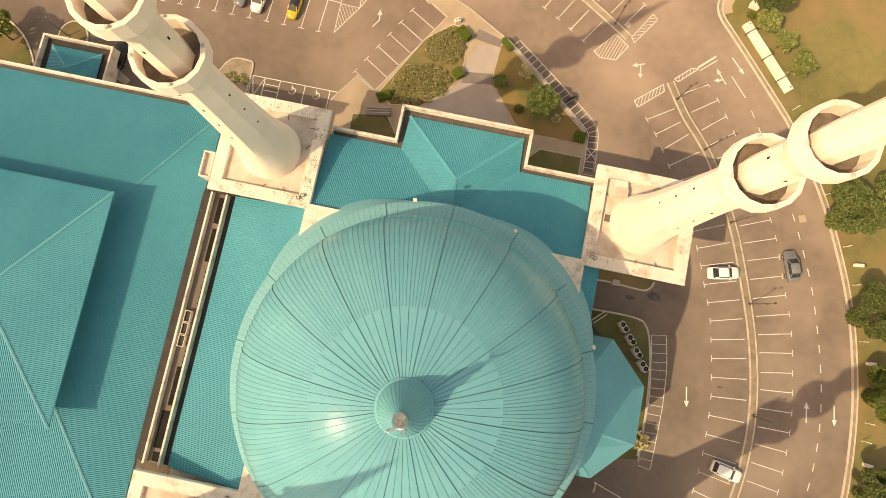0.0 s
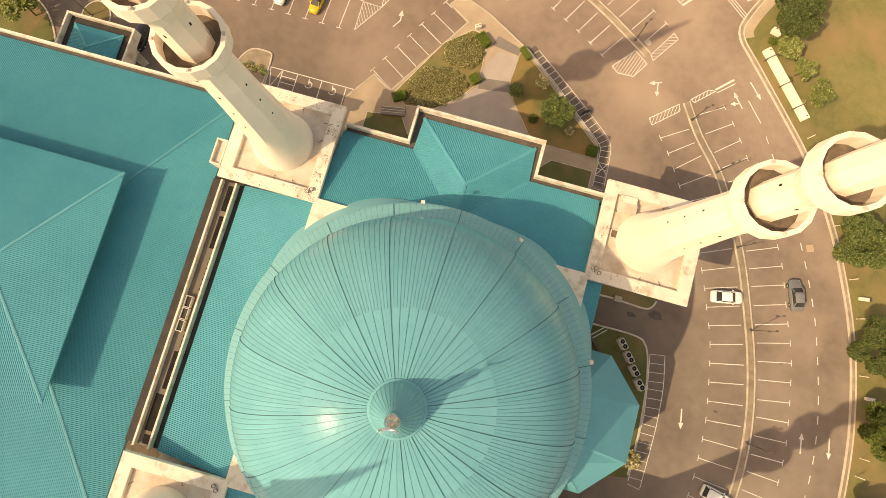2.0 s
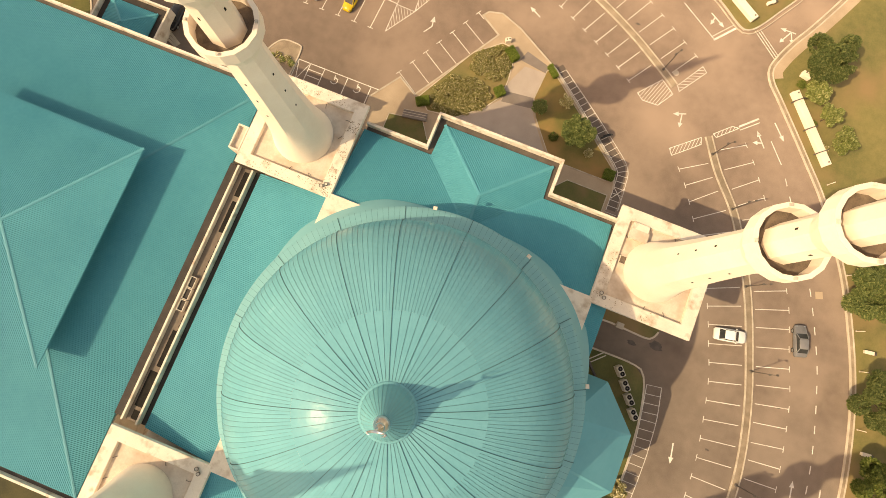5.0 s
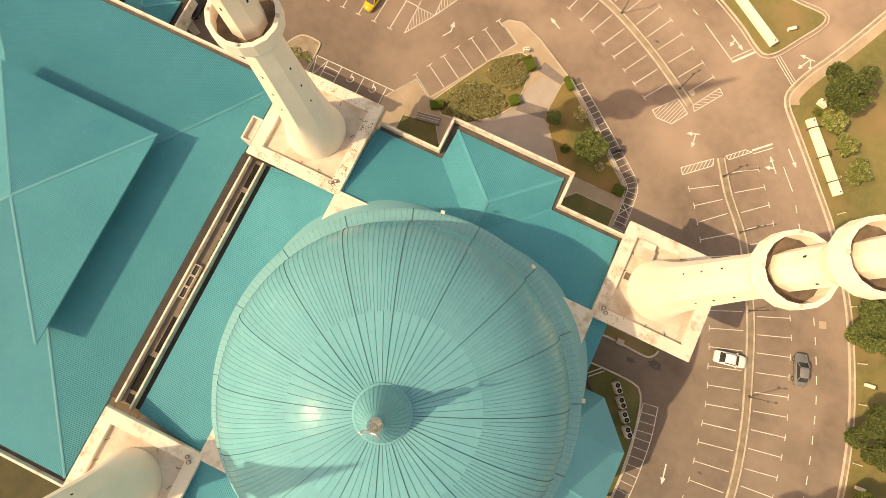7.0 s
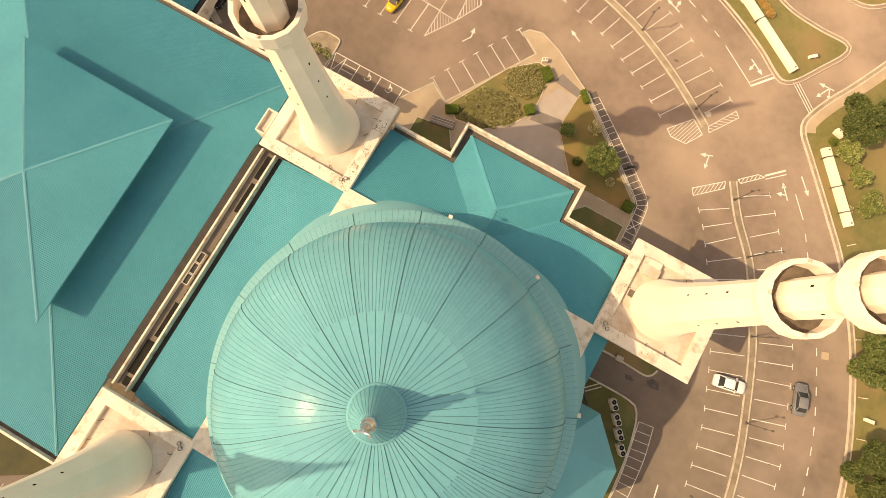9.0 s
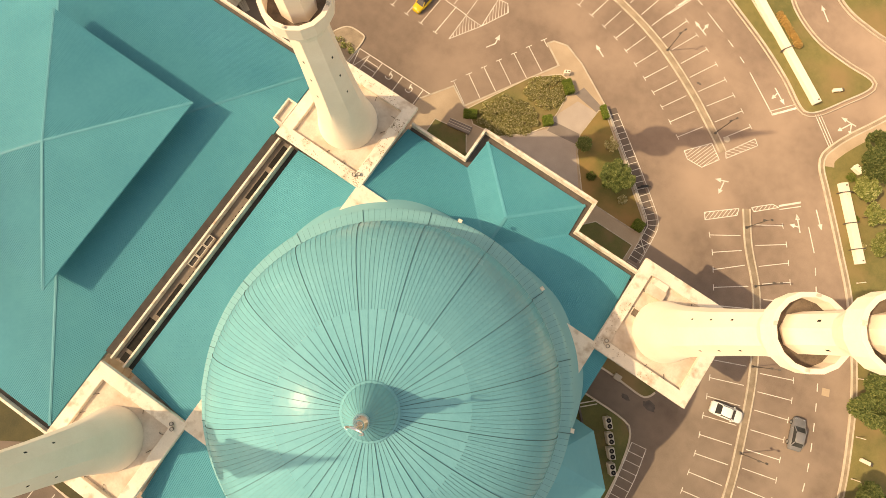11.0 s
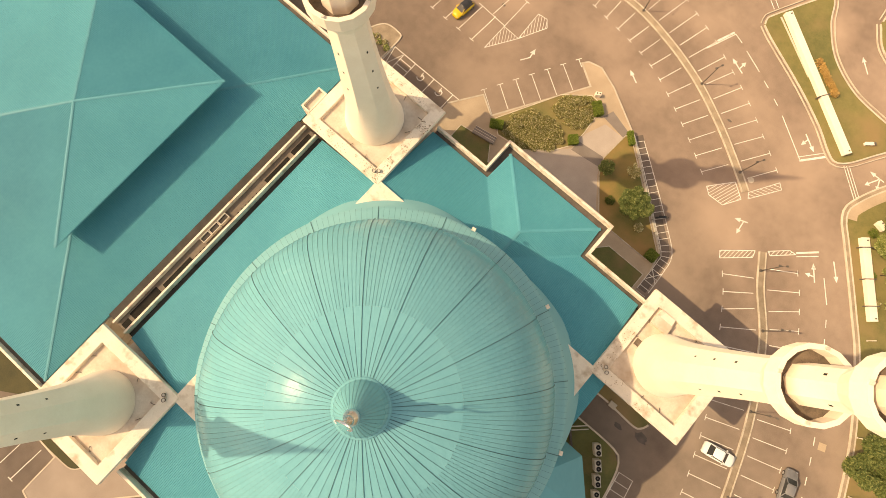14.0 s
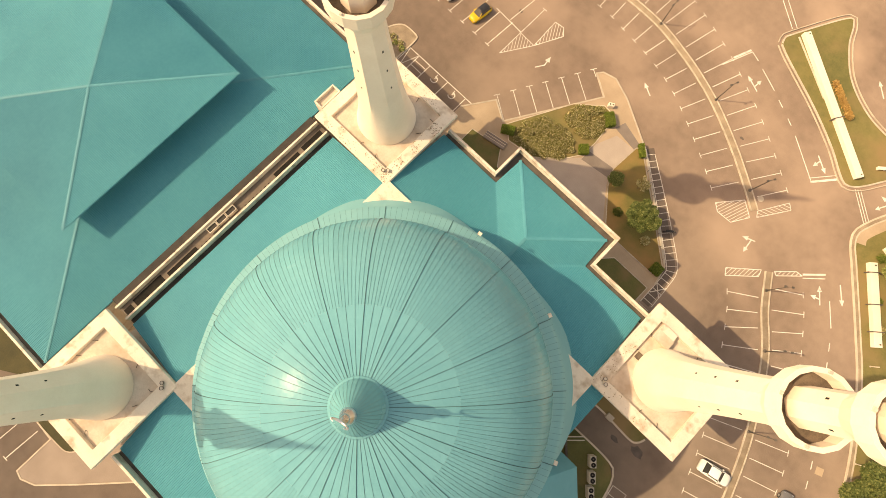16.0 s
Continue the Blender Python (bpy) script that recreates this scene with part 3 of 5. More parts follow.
arrow((35.6, 3.75), (36.0, 1.1)), arrow((52.0, 2.3), (51.7, 5.0)), arrow((55.4, 5.3), (55.75, 2.55))
arrow((-1.6, 53.4), (-3.5, 54.4)), arrow((23.0, 77.1), (20.9, 78.9))
arrow((9.1, 64.9), (6.6, 65.9), [(8.5, 66.7)]), arrow((21.5, 63.5), (23.9, 62.0), [(21.9, 61.7)])
arrow((34.0, 65.0), (31.6, 65.0), [(32.1, 62.8), (33.9, 63.2)]), arrow((22.9, 47.4), (21.1, 46.7), [(22.6, 45.1)])
arrow((34.8, 46.7), (33.1, 48.8), [(33.0, 46.9)]), arrow((35.1, 50.9), (37.1, 48.7))
line_mark("stop_line", (23.1, 59.6), (25.7, 62.7), 0.3), line_mark("stop_line", (22.6, 59.9), (25.2, 63.0), 0.1), line_mark("lane_line", (17.3, 63.5), (23.0, 59.8), 0.12)
line_mark("lane_line", (2.8, 64.6), (4.7, 69.3), 0.12), line_mark("lane_line", (3.3, 66.6), (4.4, 69.4), 0.3), line_mark("lane_line", (4.7, 69.3), (6.2, 68.8), 0.12)
line_mark("lane_line", (7.5, 68.2), (10.8, 66.8), 0.12), line_mark("lane_dash", (12.2, 66.1), (13.3, 65.6), 0.12), line_mark("lane_dash", (14.9, 64.8), (15.9, 64.3), 0.12)
line_mark("lane_line", (35.4, 48.1), (37.8, 45.3), 0.12)
dash_curve = curve_points([(38.9, 43.6), (43.0, 36.5), (46.8, 29.5), (50.1, 21.4), (51.6, 16.2), (52.8, 10.9), (53.6, 5.7), (53.85, 0.2), (53.3, -6.0), (51.6, -14.0), (49.0, -22.0)], 0.1)
for k in range(0, len(dash_curve) - 12, 26):
    (p, _), (q, _) = dash_curve[k], dash_curve[k + 11]
    line_mark("lane_dash", p, q, 0.12)


bm = bmesh.new()                                               # bent arrow towards the garden bays
beam(bm, (-16.5, 44.9, 0.004), (-15.7, 46.15, 0.004), 0.15, 0.008), beam(bm, (-15.7, 46.1, 0.003), (-15.83, 46.9, 0.003), 0.15, 0.008)
bm.faces.new([bm.verts.new((x, y, 0.012)) for x, y in ((-16.2, 46.75), (-15.45, 46.9), (-15.92, 47.7))])
mark("lane_arrow", bm)


def ladder(name, inner, outer, n):
    """Motorcycle bays: two painted lines and square rungs between them."""
    a, b = curve_points(inner, 0.1), curve_points(outer, 0.1)
    bm = bmesh.new()
    for row in (a, b):
        for p, q in zip(row[::8], row[8::8]):
            beam(bm, (*p[0], 0.004), (*q[0], 0.004), 0.1, 0.012)
    for k in range(n + 1):
        q = b[round(k * (len(b) - 1) / n)][0]
        p = min((w for w, _ in a), key=lambda w: (w - q).length)
        beam(bm, (*p, 0.006), (*q, 0.006), 0.08, 0.012)
    mark(name, bm)


ladder("motorcycle_bays", [(3.3, 46.9), (8.7, 42.6), (13.4, 38.6), (16.4, 36.0), (16.8, 34.4), (16.9, 29.6)], [(4.7, 47.2), (9.8, 43.4), (14.5, 39.7), (17.7, 36.8), (18.3, 34.0), (18.5, 29.6)], 25)
line_mark("hatch_line", (16.9, 33.4), (18.4, 32.0), 0.1), line_mark("hatch_line", (18.3, 33.7), (17.0, 31.8), 0.1)
ladder("motorcycle_bays", [(29.9, 9.6), (30.5, 5.5), (30.9, 1.6), (30.9, -1.3), (30.8, -7.6)], [(31.9, 9.9), (32.6, 5.8), (32.8, 2.0), (32.8, -1.0), (32.5, -7.9)], 15)
for k in range(5):
    line_mark("bay_line", (25.5 + 2.2 * k, -10.8 - 2.2 * k), (31.0 + 1.6 * k, -12.6 - 2.2 * k), 0.1)
for k in range(5):
    x = -28.2 - 2.5 * k
    line_mark("bay_line", (x, -42.4), (x + 0.3, -37.4), 0.1)
    line_mark("bay_line", (x - 0.4, -42.4), (x + 0.4, -42.4), 0.1, 0.014)
YARD = [(20.7, 15.4), (23.1, 15.5), (27.6, 15.3), (28.7, 15.8), (29.2, 16.9)]
lawn("lawn_yard", [(20.7, 18.4), *outline(YARD, 0.4), (28.8, 18.4)], "shaded grass bed at the foot of the tower", 0.12)
bm = ribbon(bmesh.new(), YARD, -0.1, 0.14, -0.03, 0.17, 0.4)
solid("kerb_yard", finish(bm), M_KERB, "pale kerb round a shaded bed", "kerb")
BIKES = [(3.2, 46.8), (8.6, 42.5), (13.3, 38.5), (16.3, 36.0), (16.7, 34.4), (16.9, 29.6)]
bm = ribbon(bmesh.new(), BIKES, -0.1, 1.3, -0.03, 0.004)
solid("road_bikes", finish(bm), M_NEWROAD, "darker asphalt strip under the motorcycle bays", "road")
for a, b in (((8.1, 75.9), (16.7, 70.8)), ((18.4, 70.0), (26.9, 64.4))):
    bm = ribbon(bmesh.new(), [a, b], -0.12, 0.12, 0.0, 0.2, smooth=False)
    solid("kerb_wall_foot", finish(bm), M_KERB, "thin pale edging along the low wall", "kerb")
for x, y, a in ((48.0, 29.6, 20),):
    bm = box(bmesh.new(), -0.5, 0.5, -0.5, 0.5, 0.004, 0.02, pose(x, y, 0, 0, 0, a))
    part("inspection_cover", finish(bm), M_PAVE, road)
for x, y in ((19.6, 52.7),):
    bm = lathe(bmesh.new(), [(0.45, 0.004), (0.45, 0.02)], 20, 0, Matrix.Translation((x, y, 0)))
    part("inspection_cover", finish(bm), M_KERB, road)

rnd_road = random.Random(8)
# flat irregular dark patches on the asphalt
for x, y, r in ((29.4, 14.9, 1.3), (26.2, 14.0, 0.7), (40.0, 4.6, 0.35), (47.2, 13.2, 0.3), (-24.0, 50.0, 0.4), (12.0, 57.8, 0.4), (30.2, 31.6, 0.35)):
    bm = bmesh.new()
    rim = [(x + r * rnd_road.uniform(0.55, 1.1) * math.cos(k * math.tau / 18), y + 0.55 * r * rnd_road.uniform(0.5, 1.1) * math.sin(k * math.tau / 18)) for k in range(18)]
    prism(bm, rim, 0.001, 0.006)
    part("oil_stain", finish(bm), M_DARKPATCH, road, "flat irregular dark patch")


# ---- the mosque ----
def roof_face(pts, rib_dir, parent, pitch=0.2, name="roof_sheet", thick=0.12, metal=None):
    """One sloping sheet of ribbed metal: a slab on the given corners, and its ribs along rib_dir."""
    p = [Vector(q) for q in pts]
    normal = (p[1] - p[0]).cross(p[2] - p[0]).normalized()
    if normal.z < 0:
        p.reverse()
        normal = -normal
    bm = bmesh.new()
    top, low = [bm.verts.new(q) for q in p], [bm.verts.new(q - Vector((0, 0, thick))) for q in p]
    bm.faces.new(top), bm.faces.new(low[::-1])
    for i in range(len(p)):
        bm.faces.new((top[i], low[i], low[(i + 1) % len(p)], top[(i + 1) % len(p)]))
    tri(bm)
    sheet = part(name, finish(bm), metal or M_ROOF, parent)
    if metal:                                                   # smooth sheet, no ribs
        return sheet
    d = Vector(rib_dir).normalized()
    side = Vector((-d.y, d.x))
    height = lambda q: p[0].z - (normal.x * (q.x - p[0].x) + normal.y * (q.y - p[0].y)) / normal.z  # noqa: E731
    offs = [side.dot(q.xy) for q in p]
    verts, faces = [], []
    o = math.ceil(min(offs) / pitch) * pitch + 0.02
    while o < max(offs):
        cuts = []
        for a, b in zip(p, p[1:] + p[:1]):
            sa, sb = side.dot(a.xy) - o, side.dot(b.xy) - o
            if (sa < 0) != (sb < 0):
                cuts.append(d.dot(a.xy.lerp(b.xy, sa / (sa - sb))))
        cuts.sort()
        for c0, c1 in zip(cuts[::2], cuts[1::2]):
            if c1 - c0 < 0.15:
                continue
            base = len(verts)
            for c in (c0 + 0.02, c1 - 0.02):
                for w, h in ((-0.055, -0.01), (-0.034, 0.066), (0.034, 0.066), (0.055, -0.01)):
                    q = d * c + side * (o + w)
                    verts.append((q.x, q.y, height(q) + h))
            faces += [(base, base + 4, base + 5, base + 1), (base + 1, base + 5, base + 6, base + 2), (base + 2, base + 6, base + 7, base + 3),
                      (base, base + 1, base + 2, base + 3), (base + 7, base + 6, base + 5, base + 4)]
        o += pitch
    me = bpy.data.meshes.new("seams")
    me.from_pydata(verts, [], faces)
    me.materials.append(M_ROOF)
    ribs = new("seams", me)
    ribs.parent = sheet
    tagged(ribs, kind="stuff")
    return sheet


def ridge(p, q, parent, w=0.34, name="ridge_cap"):
    p, q = Vector(p) + Vector((0, 0, 0.03)), Vector(q) + Vector((0, 0, 0.03))
    bm = beam(bmesh.new(), p, q, w, 0.05)
    beam(bm, p + Vector((0, 0, 0.05)), q + Vector((0, 0, 0.05)), w * 0.35, 0.03)
    return part(name, finish(bm), M_RIDGE, parent)


def wall(bm, parent, label="", name="wall", material=None):
    return part(name, finish(bm), material or M_WHITE, parent, label)


hall = thing("dome_hall", "square mosque hall with teal ribbed metal roofs and pale rendered walls", "mosque")
bm = prism(bmesh.new(), [(-23.9, -24.4), (16.2, -24.4), (16.2, 24.4), (7.3, 24.4), (7.3, 28.9), (-7.3, 28.9), (-7.3, 24.4), (-23.9, 24.4)], 0.0, 12.6)
tri(bm)
wall(bm, hall)
E0, S0 = 13.3, 0.25                                            # eaves height and roof slope
ztop = lambda away: E0 + S0 * away  # noqa: E731
for s in (1, -1):
    # main slope to the north or south, with the valley of the entrance roof cut out
    if s == 1:
        roof_face([(-15.2, 24.4, E0), (-6.9, 24.4, E0), (0, 17.5, ztop(6.9)), (0, 15.3, ztop(9.1)), (-15.2, 15.3, ztop(9.1))], (0, 1), hall)
        roof_face([(6.9, 24.4, E0), (15.2, 24.4, E0), (15.2, 15.3, ztop(9.1)), (0, 15.3, ztop(9.1)), (0, 17.5, ztop(6.9))], (0, 1), hall)
        for e in (-1, 1):
            roof_face([(6.7 * e, 28.3, E0 + 0.02), (6.9 * e, 24.4, E0), (0, 17.5, ztop(6.9)), (0, 21.6, ztop(6.9))], (1, 0), hall)
            ridge((6.7 * e, 28.3, E0 + 0.02), (0, 21.6, ztop(6.9)), hall)
            ridge((6.9 * e, 24.4, E0 - 0.05), (0, 17.5, ztop(6.9) - 0.05), hall, 0.3, "valley_gutter")
        roof_face([(-6.7, 28.3, E0 + 0.02), (6.7, 28.3, E0 + 0.02), (0, 21.6, ztop(6.9))], (0, 1), hall)
        ridge((0, 21.6, ztop(6.9)), (0, 17.5, ztop(6.9)), hall)
    else:
        roof_face([(-15.2, -24.4, E0), (15.2, -24.4, E0), (15.2, -15.3, ztop(9.1)), (-15.2, -15.3, ztop(9.1))], (0, 1), hall)
roof_face([(-24.15, -15.1, E0 - 0.1), (-24.15, 15.1, E0 - 0.1), (-15.3, 15.1, ztop(8.2)), (-15.3, -15.1, ztop(8.2))], (1, 0), hall)
roof_face([(17.4, -15.1, 14.6), (17.4, 15.1, 14.6), (15.2, 15.1, 15.3), (15.2, -15.1, 15.3)], (1, 0), hall)
# eastern bay: half an octagon under a hipped roof
BAY = [(18.0, 7.9), (21.5, 7.9), (25.9, 3.3), (25.9, -3.3), (21.5, -7.9), (18.0, -7.9)]
bm = prism(bmesh.new(), [(15.5, 7.3), (21.2, 7.3), (25.3, 3.0), (25.3, -3.0), (21.2, -7.3), (15.5, -7.3)], 0.0, 10.3)
wall(bm, hall, "", "bay_wall")
tops = [(15.2, 3.4), (16.2, 3.4), (17.0, 1.2), (17.0, -1.2), (16.2, -3.4), (15.2, -3.4)]
for (a, b), (c, d) in zip(zip(BAY, BAY[1:]), zip(tops, tops[1:])):
    out = Vector((a[0] + b[0], a[1] + b[1])) - Vector((c[0] + d[0], c[1] + d[1]))
    roof_face([(*a, 10.5), (*b, 10.5), (*d, 19.6), (*c, 19.6)], out, hall, 0.34, "bay_roof_sheet", 0.12, M_BAY)
bm = prism(bmesh.new(), tops, 19.0, 19.65)
part("bay_crown", finish(bm), M_BAY, hall)

# parapets with a gutter behind them
# north line past x 15 is added unseen, to lengthen the hall's shadow
for name, line, sgn in (("north", [(-15.0, 25.15), (-7.75, 25.15), (-7.75, 29.3), (7.55, 29.3), (7.55, 25.15), (18.4, 25.15)], -1),
                        ("south", [(-15.0, -25.15), (15.0, -25.15)], 1)):
    bm = ribbon(bmesh.new(), line, 0.0, 0.28 * sgn, 11.0, 14.1, smooth=False)
    part("parapet", finish(bm), M_WHITE, hall, "white painted parapet with a weathered top")
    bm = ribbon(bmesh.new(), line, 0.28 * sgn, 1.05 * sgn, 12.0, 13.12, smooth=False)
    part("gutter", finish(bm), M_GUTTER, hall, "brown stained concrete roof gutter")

# western link gutter between the two halls
link_roof = thing("gutter_channel", "long brown concrete gutter channel between two white beams", "gutter")
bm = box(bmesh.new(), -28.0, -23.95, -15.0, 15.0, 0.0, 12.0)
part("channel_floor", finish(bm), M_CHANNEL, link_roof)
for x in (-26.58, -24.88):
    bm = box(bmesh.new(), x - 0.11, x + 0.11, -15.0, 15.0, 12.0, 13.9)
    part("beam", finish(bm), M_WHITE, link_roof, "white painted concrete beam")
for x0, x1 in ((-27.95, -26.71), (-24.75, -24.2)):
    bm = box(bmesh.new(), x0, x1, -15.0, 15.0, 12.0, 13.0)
    part("ledge", finish(bm), M_CHANNEL, link_roof, "concrete ledge in a tone darkened for the roof edge's shade")
bm = box(bmesh.new(), -26.45, -25.0, -15.0, 15.0, 12.0, 13.2)
part("channel_cover", finish(bm), M_COVER, link_roof, "dusty grey-brown cover strip")
for y0, y1, x0 in ((7.2, 11.0, -26.0), (11.6, 14.6, -26.1), (-8.8, -4.6, -26.0), (-13.4, -9.4, -26.4), (-14.8, -13.8, -26.2), (3.0, 4.6, -25.55), (-4.2, -2.8, -25.55)):
    bm = box(bmesh.new(), x0 + 0.2, -25.03, y0, y1, 13.2, 13.22)
    part("opening", finish(bm), M_DARK, link_roof, "dark open slot in the channel")
for y0 in (2.5, -6.4):
    for k in range(7):
        y = y0 + 0.6 * k
        bm = lathe(bmesh.new(), [(0.2, 13.18), (0.2, 13.3), (0.14, 13.34)], 12, 0, Matrix.Translation((-25.18, y, 0)))
        part("drain_bracket", finish(bm), M_DARK, link_roof, "dark round bracket beside the beam")
for k in range(3):
    y = -1.75 + 1.35 * k
    bm = bmesh.new()
    ribbon(bm, [(-26.2, y - 0.6), (-25.55, y - 0.6), (-25.55, y + 0.6), (-26.2, y + 0.6)], -0.03, 0.03, 13.2, 13.8, closed=True, smooth=False)
    frame_part = part("skylight_frame", finish(bm), M_WHITE, link_roof, "white framed small skylight")
    bm = box(bmesh.new(), -26.17, -25.58, y - 0.57, y + 0.57, 13.2, 13.6)
    part("pane", finish(bm), M_CHANNEL, frame_part)

# western hall: low hipped roof and a raised pyramid roof over it
west = thing("west_hall", "wide hall with low hipped teal roof and raised pyramid roof", "mosque")
CX = -44.2
bm = box(bmesh.new(), -68.8, -27.9, -24.6, 24.6, 0.0, 12.3)
wall(bm, west)
XE, XW, YE, ZE, ZA = -27.92, -69.0, 24.55, 12.75, 16.0
apex = (CX, 0, ZA)
corners = [(XE, YE, ZE), (XW, YE, ZE), (XW, -YE, ZE), (XE, -YE, ZE)]
for k, d in enumerate(((0, 1), (1, 0), (0, 1), (1, 0))):
    roof_face([corners[k], corners[(k + 1) % 4], apex], d, west)
    ridge(corners[k], apex, west, 0.3)
UC, UW, UE, UY, UZ, UA = -44.5, -55.0, -35.3, 12.45, 17.0, 18.7
bm = box(bmesh.new(), UW + 2.5, UE - 2.5, -UY + 2.5, UY - 2.5, 12.9, 16.9)
wall(bm, west, "", "clerestory_wall")
up = [(UE, UY, UZ), (UW, UY, UZ), (UW, -UY, UZ), (UE, -UY, UZ)]
for k, d in enumerate(((0, 1), (1, 0), (0, 1), (1, 0))):
    roof_face([up[k], up[(k + 1) % 4], (UC, 0.05, UA)], d, west, 0.2, "upper_roof_sheet")
    ridge(up[k], (UC, 0.05, UA), west, 0.3)
for s in (1, -1):
    line = [(-69.4, 25.3 * s), (-26.6, 25.3 * s)]
    bm = ribbon(bmesh.new(), line, 0.0, -0.26 * s, 11.0, 13.2, smooth=False)
    part("parapet", finish(bm), M_WHITE, west, "white painted parapet with a weathered top")
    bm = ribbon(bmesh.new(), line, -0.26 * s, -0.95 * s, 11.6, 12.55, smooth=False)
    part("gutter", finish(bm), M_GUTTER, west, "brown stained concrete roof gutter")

annex = thing("annex", "small flat-topped annex with a little teal hipped roof", "annex")
bm = box(bmesh.new(), -57.9, -50.2, 24.65, 31.9, 0.0, 3.0)
wall(bm, annex)
bm = ribbon(bmesh.new(), [(-58.88, 25.4), (-58.88, 32.93), (-49.1, 32.93), (-49.1, 25.4)], 0.0, -0.26, 2.4, 4.0, smooth=False)
part("parapet", finish(bm), M_WHITE, annex, "white painted parapet")
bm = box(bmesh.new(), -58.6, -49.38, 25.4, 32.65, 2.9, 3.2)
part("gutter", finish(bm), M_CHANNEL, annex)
a0, a1, a2, a3, at = (-57.6, 25.4, 3.5), (-57.6, 31.7, 3.5), (-50.6, 31.7, 3.5), (-50.6, 25.4, 3.5), (-53.9, 28.5, 4.8)
for f, d in (((a0, a1, at), (1, 0)), ((a1, a2, at), (0, 1)), ((a2, a3, at), (1, 0)), ((a3, a0, at), (0, 1))):
    roof_face(f, d, annex)
ridge(a1, at, annex, 0.25), ridge(a2, at, annex, 0.25)

# corner towers: a walled slab round the foot of each minaret
A, W, ZP, ZS = 14.98, 11.3, 16.0, 15.5


def corner_tower():
    t = thing("corner_tower", "square rendered tower block with a sunken weathered top", "tower", "corner towers")
    h = W / 2
    bm = box(bmesh.new(), -h + 3.2, h - 3.2, -h + 3.2, h - 3.2, 0.0, 14.2)
    part("tower_wall", finish(bm), M_WHITE, t)
    bm = box(bmesh.new(), -h + 0.6, h - 0.6, -h + 0.6, h - 0.6, 14.2, ZS)
    part("slab", finish(bm), M_SLAB, t, "stained sunken slab")
    bm = ribbon(bmesh.new(), [(-h, -h), (h, -h), (h, h), (-h, h)], 0.0, 1.35, 15.45, ZP, closed=True, smooth=False)
    bmesh.ops.bevel(bm, geom=[e for e in bm.edges if abs(e.verts[0].co.z - ZP) < 0.01 and abs(e.verts[1].co.z - ZP) < 0.01], offset=0.04, segments=1, affect="EDGES")
    part("coping", finish(bm), M_WHITE, t, "broad pale coping with blown leaf litter")
    return t


def eight_sided(bm, profile, ph):
    """A lathe whose rings pass from octagons to circles: rows of radius, height and roundness."""
    rows = []
    for r, z, round_ in profile:
        ring = []
        for k in range(40):
            a = k * math.tau / 40
            octo = math.cos(math.pi / 8) / math.cos(a % (math.tau / 8) - math.pi / 8)
            rr = r * (octo + (1 - octo) * round_)
            ring.append(bm.verts.new((rr * math.cos(a + ph), rr * math.sin(a + ph), z)))
        rows.append(ring)
    bm.faces.new(rows[0][::-1]), bm.faces.new(rows[-1])
    sharp = []
    for n, (a, b) in enumerate(zip(rows, rows[1:])):
        for k in range(40):
            bm.faces.new((a[k], a[(k + 1) % 40], b[(k + 1) % 40], b[k]))
        if profile[n][2] < 0.5:
            sharp += [bm.edges.get((a[k], b[k])) for k in range(0, 40, 5)]
    finish(bm, True)
    for e in sharp:
        e.smooth = False
    for f in bm.faces:
        f.smooth = len(f.verts) < 5
    return bm


